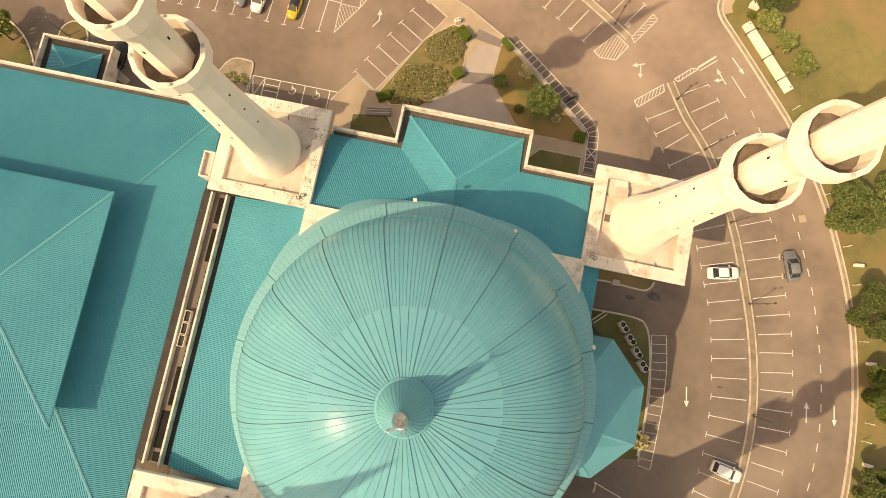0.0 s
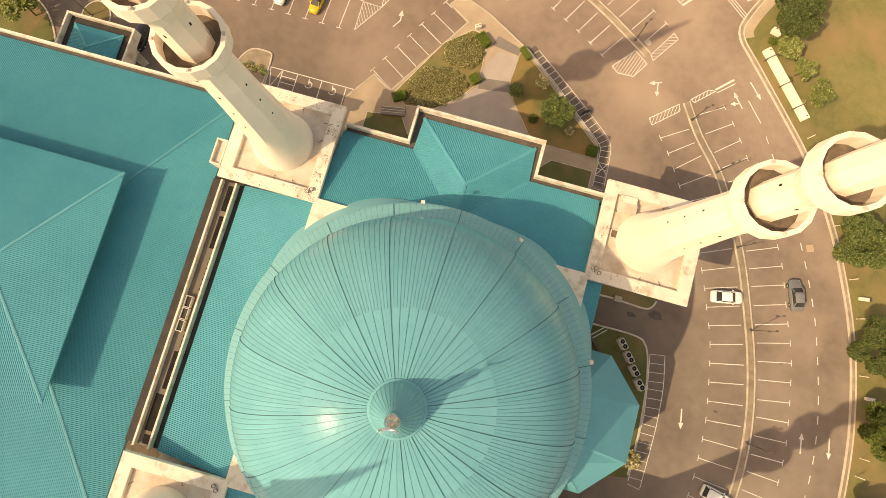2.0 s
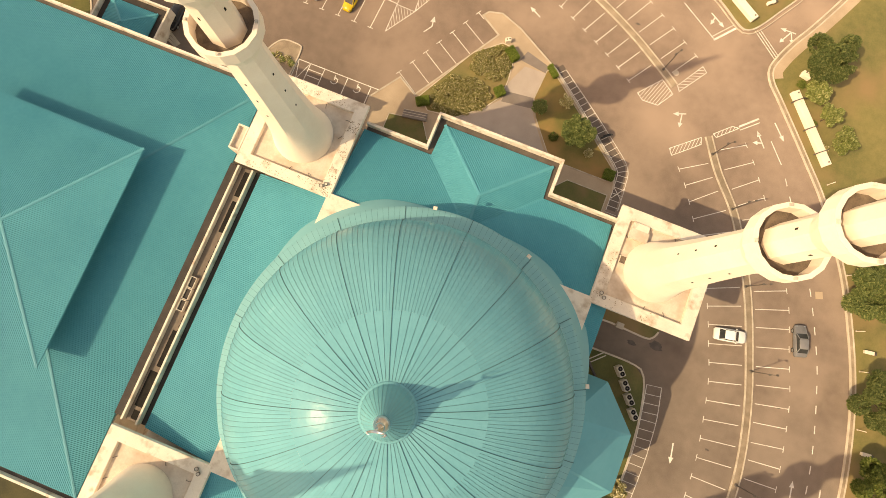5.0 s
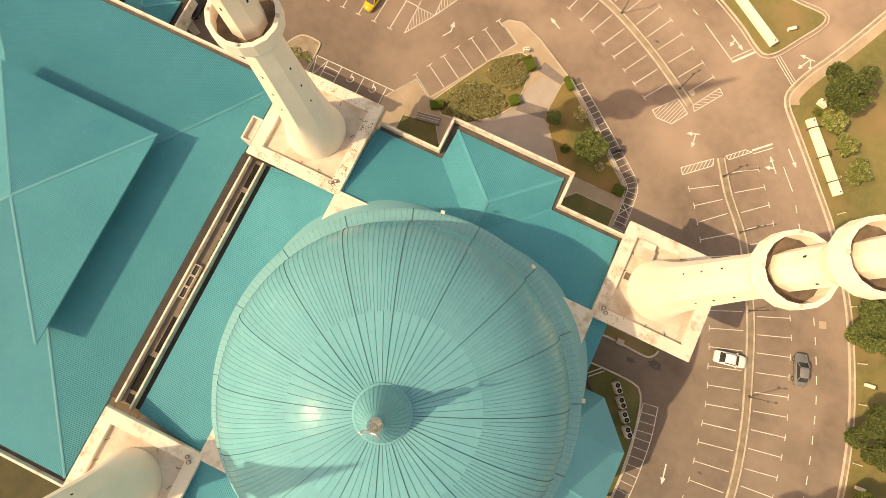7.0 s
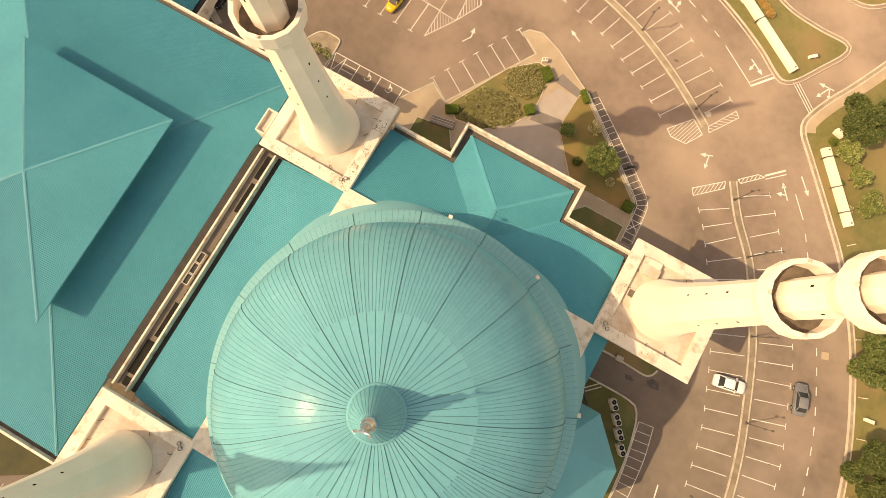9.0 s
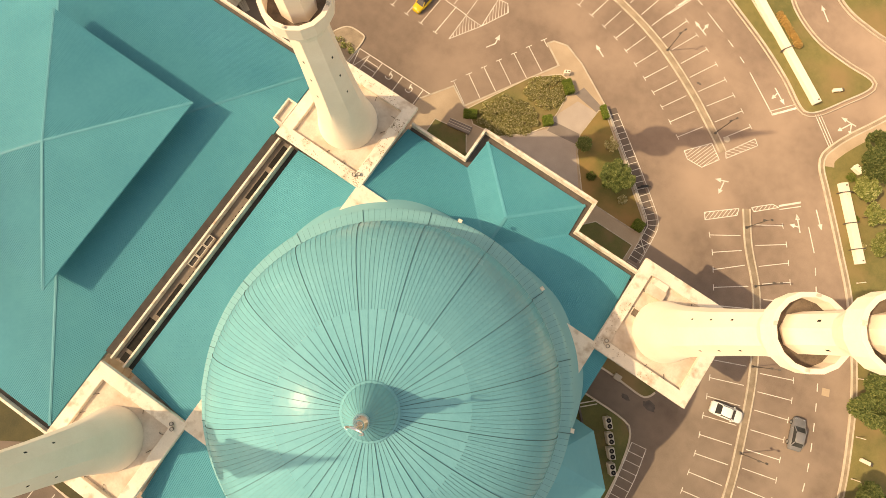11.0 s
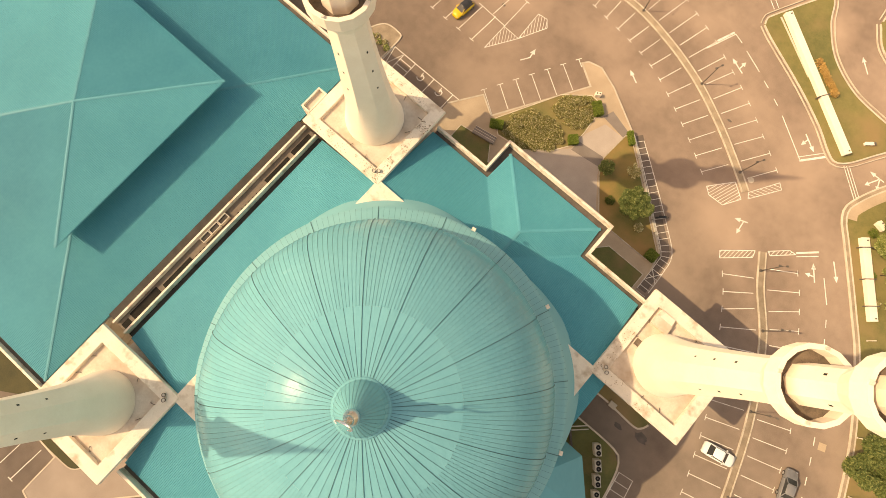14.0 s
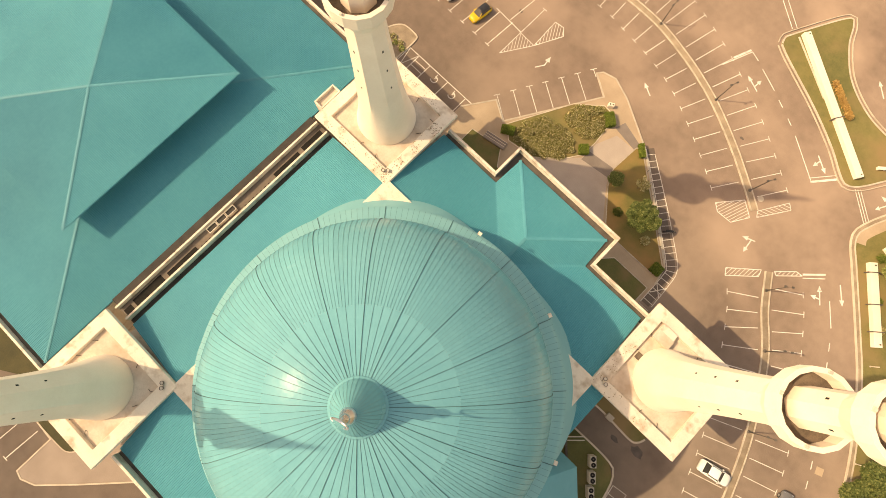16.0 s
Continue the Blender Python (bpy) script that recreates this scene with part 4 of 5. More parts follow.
def minaret():
    """An eight-sided tapering shaft on a flared foot, with two balconies and a spire."""
    t = thing("minaret", "tall pale rendered minaret with two ring balconies", "minaret", "minarets")
    ph = math.tau / 16
    bm = eight_sided(bmesh.new(), [(3.35, 15.0, 1), (3.3, 15.8, 1), (3.12, 16.7, 1), (2.88, 18.0, 0.9), (2.66, 19.6, 0.6), (2.48, 21.2, 0.3), (2.33, 23.0, 0.1),
                                   (2.14, 25.5, 0), (1.98, 28.2, 0), (1.84, 31.0, 0), (1.7, 34.6, 0), (1.7, 35.3, 0)], ph)
    shaft = part("shaft", bm, M_SHAFT, t)
    for z, r, ri, f in ((38.4, 2.66, 2.3, 1.68), (45.2, 2.25, 1.93, 1.34)):
        bm = lathe(bmesh.new(), [(f, z - 3.3), (f + 0.15, z - 2.8), (r - 0.25, z - 1.55), (r, z - 1.25), (r, z), (ri, z), (ri, z - 1.25), (f - 0.1, z - 1.25)], 16, ph, close=False)
        part("balcony", finish(bm), M_SHAFT, t)
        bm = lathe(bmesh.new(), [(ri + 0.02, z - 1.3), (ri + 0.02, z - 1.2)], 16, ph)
        part("balcony_floor", finish(bm), M_FLOOR, t, "dirty brown balcony floor, darkened for the parapet's shade")
        for a in (20, 110, 200, 290):
            m = pose(0, 0, z, 0, 0, a) @ Matrix.Translation((ri + 0.16, 0, 0))
            bm = box(bmesh.new(), -0.09, 0.09, -0.13, 0.13, 0.0, 0.12, m)
            lathe(bm, [(0.04, 0.06), (0.06, 0.14), (0.1, 0.18)], 12, 0, m)
            part("loudspeaker", finish(bm), M_UNIT, t, "small grey horn loudspeaker on the parapet")
    bm = eight_sided(bmesh.new(), [(1.42, 37.0, 0), (1.35, 41.9, 0), (1.35, 42.2, 0)], ph)
    part("upper_shaft", bm, M_SHAFT, t)
    bm = eight_sided(bmesh.new(), [(1.15, 43.8, 0), (1.1, 50.0, 0)], ph)
    part("lantern", bm, M_SHAFT, t)
    bm = lathe(bmesh.new(), [(1.2, 49.8), (1.5, 50.2), (1.5, 50.6), (1.1, 53.5), (0.62, 57.3), (0.25, 61.0), (0.05, 63.4)], 16)
    part("spire", finish(bm, True), M_ROOF, t, "slender teal spire")
    for n, z in enumerate((22.6, 25.6, 28.6, 31.6, 40.6)):
        for k in (0, 2, 4, 6):
            r = (2.36, 2.13, 1.96, 1.82, 1.37)[n] * math.cos(ph)
            m = pose(0, 0, z, 0, 0, 45 * k) @ Matrix.Translation((r, 0, 0))
            bm = box(bmesh.new(), -0.2, 0.012, -0.075, 0.075, -0.15, 0.15, m)
            part("slit_window", finish(bm), M_DARK, shaft, "small dark slit opening")
    return t


first_tower, first_minaret = corner_tower(), minaret()
C = A + W / 2
for ob in (first_tower, first_minaret):
    ob.matrix_world = pose(-C, C, 0)
    for x, y in ((C, C), (-C, -C), (C, -C)):
        copy_thing(ob, pose(x, y, 0))

# pale square podium under the dome; its corners show beside the towers
bm = box(bmesh.new(), -15.35, 15.35, -15.55, 15.55, 12.0, 15.96)
part("podium", finish(bm), M_WHITE, hall, "pale podium corner under the dome")

# ---- the dome ----
dome = thing("dome", "large pointed teal metal dome with fine radial seams", "dome", at=(0, 0, 0))


def dome_point(r):
    """Height of the shell at a radius: a slightly squared ellipse."""
    return r, 21.3 + 13.37 * math.sqrt(max(0.0, 1 - (r / 15.95) ** 2.1))


PROFILE = [dome_point(r) for r in (15.95, 15.92, 15.83, 15.67, 15.4, 15.05, 14.6, 14.1, 13.2, 12.1, 10.9, 9.6, 8.3, 7.1, 6.0, 4.9, 3.8, 2.9, 2.0)]
SPLIT = 13


def panel_mesh(name, profile, width, fin, rise, seam):
    """One metal panel of the dome as a strip of the profile, with a standing seam along one edge."""
    bm = bmesh.new()
    rows, fins = [], []
    for i, (r, z) in enumerate(profile):
        rows.append([bm.verts.new((r * math.cos(a), r * math.sin(a), z)) for a in (-width / 2, 0.0, width / 2)])
        (r0, z0), (r1, z1) = profile[max(i - 1, 0)], profile[min(i + 1, len(profile) - 1)]
        nr, nz = Vector((z1 - z0, r0 - r1)).normalized()
        fins.append([bm.verts.new((q * math.cos(a), q * math.sin(a), h)) for s, up in ((-1, -0.01), (-1, rise), (1, rise), (1, -0.01))
                     for q, h, a in ((r + nr * up, z + nz * up, width / 2 + s * fin / 2 / r),)])
    for a, b in zip(rows, rows[1:]):
        for k in range(2):
            bm.faces.new((a[k], a[k + 1], b[k + 1], b[k])).smooth = True
    for a, b in zip(fins, fins[1:]):
        for k in range(3):
            bm.faces.new((a[k], b[k], b[k + 1], a[k + 1])).material_index = 1
    bm.normal_update()
    me = mesh_of(name, bm, M_DOME)
    me.materials.append(seam)
    return me


step = math.tau / 192
outer_mesh = panel_mesh("panel", PROFILE[:SPLIT + 1], step, 0.016, 0.022, M_SEAM)
outer_wide = panel_mesh("panel", PROFILE[:SPLIT + 1], step, 0.028, 0.05, M_SEAMSHADE)
inner_mesh = panel_mesh("panel", PROFILE[SPLIT:], step * 3, 0.016, 0.026, M_SEAMSHADE)
inner_wide = panel_mesh("panel", PROFILE[SPLIT:], step * 3, 0.028, 0.05, M_SEAMSHADE)
PH = radians(133.5)
rng = random.Random(5)
for k in range(192):
    ob = new("panel", outer_wide if k % 12 == 11 else outer_mesh)
    ob.parent = dome
    ob.matrix_local = pose(0, 0, rng.uniform(-0.004, 0.004), 0, 0, math.degrees(PH + (k + 0.5) * step))
for k in range(64):
    ob = new("panel", inner_wide if k % 4 == 3 else inner_mesh)
    ob.parent = dome
    ob.matrix_local = pose(0, 0, rng.uniform(-0.004, 0.004), 0, 0, math.degrees(PH + (3 * k + 1.5) * step))
SKIRT = [(17.1, 19.95), (17.5, 20.1), (17.68, 20.3), (17.63, 20.5), (17.2, 20.8), (16.7, 21.08), (16.25, 21.38), (15.94, 21.8)]
bm = lathe(bmesh.new(), SKIRT, 192, close=False)
part("skirt", finish(bm, True), M_BRIM, dome, "flared pale teal brim round the foot of the dome")
bm = bmesh.new()
rows = []
for s in (0.0, 0.2, 0.4, 0.6, 0.8, 1.0):                        # drum, drawn out towards the four towers
    ring = []
    for k in range(192):
        a = k * step
        reach = 18.2 + 2.0 * ((1 - math.cos(4 * a)) / 2) ** 0.8
        r = 17.2 + (reach - 17.2) * s ** 1.5
        ring.append(bm.verts.new((r * math.cos(a), r * math.sin(a), 20.05 - 4.95 * s)))
    rows.append(ring)
for a, b in zip(rows, rows[1:]):
    for k in range(192):
        bm.faces.new((a[k], b[k], b[(k + 1) % 192], a[(k + 1) % 192]))
part("drum", finish(bm, True), M_BRIM, dome, "smooth teal drum sweeping out to the corners")
bm = bmesh.new()
for k in range(192):
    a = PH + k * step
    for (r0, z0), (r1, z1) in zip(SKIRT[2:], SKIRT[3:]):
        p, q = Vector((r0 * math.cos(a), r0 * math.sin(a), z0)), Vector((r1 * math.cos(a), r1 * math.sin(a), z1))
        beam(bm, p, q, 0.06, 0.05) if k % 12 == 0 else beam(bm, p, q, 0.02, 0.006)
tagged(part("skirt_seams", finish(bm), M_SEAMSHADE, dome), kind="stuff")
CAP = [(2.12, 34.45), (2.12, 34.6), (2.04, 34.68), (1.94, 34.7), (1.92, 34.8), (1.76, 35.4), (1.5, 36.15), (1.16, 36.95), (0.76, 37.75), (0.38, 38.4)]
bm = lathe(bmesh.new(), CAP, 64)
part("cap", finish(bm, True), M_DOME, dome, "pointed teal cap on the crown")
bm = bmesh.new()
for k in range(32):
    a = PH + k * math.tau / 32
    for (r0, z0), (r1, z1) in zip(CAP[2:], CAP[3:]):
        beam(bm, Vector((r0 * math.cos(a), r0 * math.sin(a), z0)), Vector((r1 * math.cos(a), r1 * math.sin(a), z1)), 0.025, 0.015)
tagged(part("cap_seams", finish(bm), M_SEAM, dome), kind="stuff")
bm = lathe(bmesh.new(), [(0.3, 38.2), (0.44, 38.5), (0.54, 38.9), (0.47, 39.3), (0.28, 39.55), (0.16, 39.7), (0.3, 39.9), (0.34, 40.1), (0.2, 40.35), (0.07, 40.5), (0.05, 41.2)], 24)
part("finial", finish(bm, True), M_GOLD, dome, "coppery stacked finial")
bm = bmesh.new()
pts = [(0.55 * math.cos(radians(a)), 0.0, 41.75 + 0.55 * math.sin(radians(a))) for a in range(-230, 51, 20)]
tube(bm, [Vector((x * 0.98, x * 0.2, z)) for x, y, z in pts], [0.025 + 0.06 * math.sin(math.pi * k / (len(pts) - 1)) for k in range(len(pts))], 8)
part("crescent", finish(bm, True), M_GOLD, dome, "small metal crescent")
for deg in (101.3, 67.2, 22.3):
    ang = radians(deg)
    m = pose(17.5 * math.cos(ang), 17.5 * math.sin(ang), 21.4, 0, 0, deg)
    bm = box(bmesh.new(), -0.12, 0.2, -0.2, 0.2, -0.1, 0.12, m)
    part("rim_spout", finish(bm), M_WHITE, dome, "small white drain spout on the rim")


# ---- things on the roofs ----
def flakes(name, area, n, seed, z, label):
    """Blown leaves: many small curled flakes on a patch given as x0, x1, y0, y1."""
    rnd = random.Random(seed)
    verts, faces = [], []
    for _ in range(n):
        x, y = rnd.uniform(*area[:2]), rnd.uniform(*area[2:])
        if rnd.random() > 0.08 + 0.92 * (noise.noise((x * 0.8, y * 0.8, seed)) > 0.08):
            continue
        s, a = rnd.uniform(0.02, 0.06), rnd.uniform(0, 6.28)
        m = Matrix.Translation((x, y, z + 0.012)) @ Matrix.Rotation(a, 4, "Z")
        b = len(verts)
        verts += [tuple(m @ Vector(p)) for p in ((-s, -s * 0.6, 0), (s, -s * 0.4, 0.01), (s * 0.8, s * 0.6, 0.03), (-s * 0.7, s * 0.5, 0.012))]
        faces += [(b, b + 1, b + 2), (b, b + 2, b + 3)]
    me = bpy.data.meshes.new(name)
    me.from_pydata(verts, [], faces)
    me.materials.append(M_LITTER)
    return tagged(new(name, me), label, "leaves", kind="stuff")


flakes("leaf_litter", (-16.3, -15.05, 15.05, 24.0), 700, 3, ZP, "brown dead leaves blown along the tower coping")
flakes("leaf_litter", (-25.0, -16.0, 15.05, 16.3), 260, 4, ZP, "brown dead leaves blown along the tower coping")
flakes("leaf_litter", (15.05, 16.3, 15.05, 22.0), 70, 5, ZP, "brown dead leaves blown along the tower coping")
flakes("leaf_litter", (15.1, 22.0, 15.05, 16.3), 110, 6, ZP, "brown dead leaves blown along the tower coping")
flakes("leaf_litter", (-24.5, -16.4, 25.0, 26.2), 160, 7, ZP, "brown dead leaves blown along the tower coping")
roof_box = thing("roof_cabinet", "small rendered service box on the sunken tower top", "cabinet", at=(17.6, 24.0, ZS))
bm = box(bmesh.new(), -0.9, 0.9, -0.9, 0.9, 0.0, 0.75)
bmesh.ops.bevel(bm, geom=list(bm.edges), offset=0.05, segments=2, affect="EDGES")
part("cabinet_body", finish(bm), M_WHITE, roof_box)
bm = box(bmesh.new(), -1.0, 1.0, -1.0, 0.1, 0.75, 0.83)
part("lid", finish(bm), M_SLAB, roof_box)
hatch_box = thing("roof_hatch", "dark square roof hatch in the stained slab", "hatch", at=(17.1, 20.6, ZS))
bm = ribbon(bmesh.new(), [(-0.5, -0.5), (0.5, -0.5), (0.5, 0.5), (-0.5, 0.5)], 0, 0.1, 0.0, 0.16, closed=True, smooth=False)
part("hatch_frame", finish(bm), M_SLAB, hatch_box)
bm = box(bmesh.new(), -0.4, 0.4, -0.4, 0.4, 0.0, 0.08)
part("hatch_lid", finish(bm), M_FLOOR, hatch_box)
side_box = thing("tower_balcony", "small pale walled ledge on the side of a tower", "ledge", at=(-27.0, 17.6, 13.0))
bm = box(bmesh.new(), -0.6, 0.65, -1.45, 1.45, 0.0, 2.5)
part("ledge_body", finish(bm), M_SLAB, side_box)
bm = ribbon(bmesh.new(), [(0.65, -1.45), (0.65, 1.45), (-0.6, 1.45), (-0.6, -1.45)], 0, 0.16, 2.5, 2.95, closed=True, smooth=False)
part("ledge_rim", finish(bm), M_WHITE, side_box)


def floodlight(x, y, turn):
    t = thing("floodlight", "small round floodlight on a tower coping", "floodlight", "tower floodlights", (x, y, ZP), turn)
    bm = box(bmesh.new(), -0.1, 0.1, -0.14, 0.14, 0.0, 0.1)
    part("foot", finish(bm), M_STEEL, t)
    bm = lathe(bmesh.new(), [(0.1, 0.08), (0.19, 0.12), (0.21, 0.3), (0.17, 0.3), (0.15, 0.22)], 16)
    housing = part("housing", finish(bm), M_STEEL, t)
    bm = lathe(bmesh.new(), [(0.15, 0.23), (0.16, 0.26)], 16)
    part("lens", finish(bm), M_UNIT, housing, "pale glass lens")


for x, y, turn in ((15.91, 16.29, 45), (16.31, 15.89, 45), (-16.27, -15.73, 45), (-15.91, -16.11, 45), (-15.9, 16.25, -45), (-16.3, 15.9, -45)):
    floodlight(x, y, turn)
anchor = thing("roof_anchor", "small dark bent steel anchor on the sunken tower top", "anchor", "roof anchors")
bm = tube(bmesh.new(), [(-0.22, 0, 0.0), (-0.2, 0, 0.16), (0.0, 0.03, 0.2), (0.22, 0.02, 0.12), (0.26, 0, 0.0)], [0.035] * 5, 6)
part("hook", finish(bm, True), M_STEEL, anchor)
spots = [(sx * 20.6 + u, sy * 20.6 + v) for sx, sy in ((-1, -1), (-1, 1), (1, 1), (1, -1)) for u, v in ((-4.1, 2.6), (-4.1, 0.4), (0.2, -4.1), (2.4, -4.0), (3.9, 3.3), (3.9, 1.2), (1.0, 4.0))]
anchor.matrix_world = pose(*spots[0], ZS, 0, 0, 40)
for k, (x, y) in enumerate(spots[1:]):
    copy_thing(anchor, pose(x, y, ZS, 0, 0, 40 + 50 * k))


# ---- street furniture ----
def lamp_post():
    t = thing("street_lamp", "dark steel double-headed street lamp on a parking island", "street lamp", "street lamps")
    bm = lathe(bmesh.new(), [(0.22, 0.1), (0.22, 0.2), (0.1, 0.26)], 12)
    part("base_plate", finish(bm), M_STEEL, t)
    bm = tube(bmesh.new(), [(0, 0, 0.15), (0, 0, 2.5), (0, 0, 5.0)], [0.07, 0.055, 0.045], 10)
    part("pole", finish(bm, True), M_STEEL, t)
    for s in (-1, 1):
        bm = tube(bmesh.new(), [(0, 0, 4.9), (0.2 * s, 0, 5.05), (0.4 * s, 0, 5.08)], [0.03, 0.028, 0.025], 8)
        arm = part("arm", finish(bm, True), M_STEEL, t)
        bm = box(bmesh.new(), min(0.3 * s, 0.66 * s), max(0.3 * s, 0.66 * s), -0.13, 0.13, 5.02, 5.14)
        bmesh.ops.bevel(bm, geom=list(bm.edges), offset=0.04, segments=2, affect="EDGES")
        part("lamp_head", finish(bm), M_STEEL, arm)
    return t


spots = [(42.3, 16.4, 17), (17.7, 52.5, 57), (5.6, 59.6, 66), (28.2, 43.1, 35), (33.2, 36.6, 30), (44.8, 1.8, 3), (42.2, -14.5, -14), (-7.9, 63.1, 88), (38.2, 27.0, 24)]
lamp = lamp_post()
lamp.matrix_world = pose(*spots[0][:2], 0, 0, 0, spots[0][2])
for x, y, a in spots[1:]:
    copy_thing(lamp, pose(x, y, 0, 0, 0, a))
annex_lamp = copy_thing(lamp, pose(-58.6, 34.6, 0, 0, 0, 20))


def long_planter(name, p, q, w, bands):
    p, q = Vector(p), Vector(q)
    run, mid = (q - p).length, (p + q) / 2
    t = thing(name, "long low white concrete wall with dark cross straps on grass", "low wall", "low white walls", (mid.x, mid.y, 0.13), math.degrees(math.atan2(q.y - p.y, q.x - p.x)))
    bm = box(bmesh.new(), -run / 2, run / 2, -w / 2, w / 2, 0.0, 0.75)
    bmesh.ops.bevel(bm, geom=list(bm.edges), offset=0.04, segments=1, affect="EDGES")
    part("wall_body", finish(bm), M_SHAFT, t)
    for f in bands:
        x = (f - 0.5) * run
        bm = box(bmesh.new(), x - 0.07, x + 0.07, -w / 2 - 0.35, w / 2 + 0.35, 0.0, 0.79)
        part("strap", finish(bm), M_GUTTER, t)
    for s in (-1, 1):
        bm = lathe(bmesh.new(), [(0.1, 0.75), (0.1, 0.85), (0.06, 0.9)], 10, 0, Matrix.Translation((s * (run / 2 - 0.4), 0.2, 0)))
        part("end_lamp", finish(bm, True), M_STEEL, t)
    return t


long_planter("low_wall", (36.1, 56.1), (43.5, 47.3), 1.1, (0.12, 0.5, 0.82))
long_planter("low_wall", (36.3, 59.2), (37.6, 58.9), 0.8, ())
long_planter("low_wall", (8.4, 76.8), (27.5, 64.5), 1.1, (0.6,))


def bench(x, y, a):
    t = thing("concrete_bench", "short white concrete bench on the lawn", "bench", "benches on the lawn", (x, y, 0.13), a)
    bm = box(bmesh.new(), -0.65, 0.65, -0.24, 0.24, 0.36, 0.46)
    bmesh.ops.bevel(bm, geom=list(bm.edges), offset=0.03, segments=2, affect="EDGES")
    part("seat", finish(bm), M_SHAFT, t)
    for s in (-0.48, 0.48):
        bm = box(bmesh.new(), s - 0.08, s + 0.08, -0.2, 0.2, 0.0, 0.36)
        part("leg", finish(bm), M_SHAFT, t)
    bm = box(bmesh.new(), 0.62, 0.9, -0.2, 0.2, 0.0, 0.5)
    part("end_block", finish(bm), M_STEEL, t)
    return t


for x, y, a in ((56.2, 24.6, 8), (59.4, 11.7, 5), (60.4, -1.5, -5), (29.0, 68.0, 40)):
    bench(x, y, a)
post = thing("marker_post", "thin white marker post on the lawn", "post", "marker posts")
bm = tube(bmesh.new(), [(0, 0, 0.1), (0, 0, 1.7)], [0.05, 0.05], 8)
part("post_body", finish(bm, True), M_SHAFT, post)
bm = lathe(bmesh.new(), [(0.12, 0.12), (0.12, 0.2)], 8)
part("post_foot", finish(bm), M_KERB, post)
post_spots = [(50.7, 33.6), (54.0, 26.8), (55.9, 21.8), (57.7, 14.4), (59.7, 3.9), (59.5, 1.5), (44.6, 44.9)]
post.matrix_world = pose(*post_spots[0], 0.0)
for x, y in post_spots[1:]:
    copy_thing(post, pose(x, y, 0.0))


def condenser():
    t = thing("air_conditioning_unit", "pale twin-fan condenser unit with black fan openings on grass", "air conditioner", "condenser units")
    bm = box(bmesh.new(), -0.74, 0.74, -0.4, 0.4, 0.0, 1.3)
    bmesh.ops.bevel(bm, geom=list(bm.edges), offset=0.04, segments=1, affect="EDGES")
    part("casing", finish(bm), M_UNIT, t)
    for s in (-0.36, 0.36):
        m = Matrix.Translation((s, 0, 0))
        bm = lathe(bmesh.new(), [(0.32, 1.3), (0.32, 1.34)], 24, 0, m)
        well = part("fan_well", finish(bm), M_DARK, t, "dark round fan opening")
        bm = lathe(bmesh.new(), [(0.31, 1.3), (0.335, 1.3), (0.335, 1.36), (0.31, 1.36), (0.31, 1.3)], 24, 0, m, False)
        part("fan_ring", finish(bm), M_UNIT, well)
        bm = lathe(bmesh.new(), [(0.1, 1.34), (0.1, 1.37)], 12, 0, m)
        part("fan_hub", finish(bm), M_STEEL, well)
    return t


unit = condenser()
unit_spots = [(25.7, 9.9), (26.9, 8.4), (28.0, 6.9), (29.1, 5.3)]
unit.matrix_world = pose(*unit_spots[0], 0.1, 0, 0, -48)
for x, y in unit_spots[1:]:
    copy_thing(unit, pose(x, y, 0.1, 0, 0, -48))
low = thing("service_kerb_wall", "low grey wall behind the condenser units", "low wall", at=(24.4, 6.6, 0.1), rz=-46)
bm = box(bmesh.new(), -4.5, 4.0, -0.12, 0.12, 0.0, 0.7)
part("wall_body", finish(bm), M_GUTTER, low)
for k in range(2):
    bm = box(bmesh.new(), -4.5 + k * 0.45, -4.38 + k * 0.45, -0.1, 2.4, 0.5, 0.62)
    part("pipe", finish(bm), M_UNIT, low)


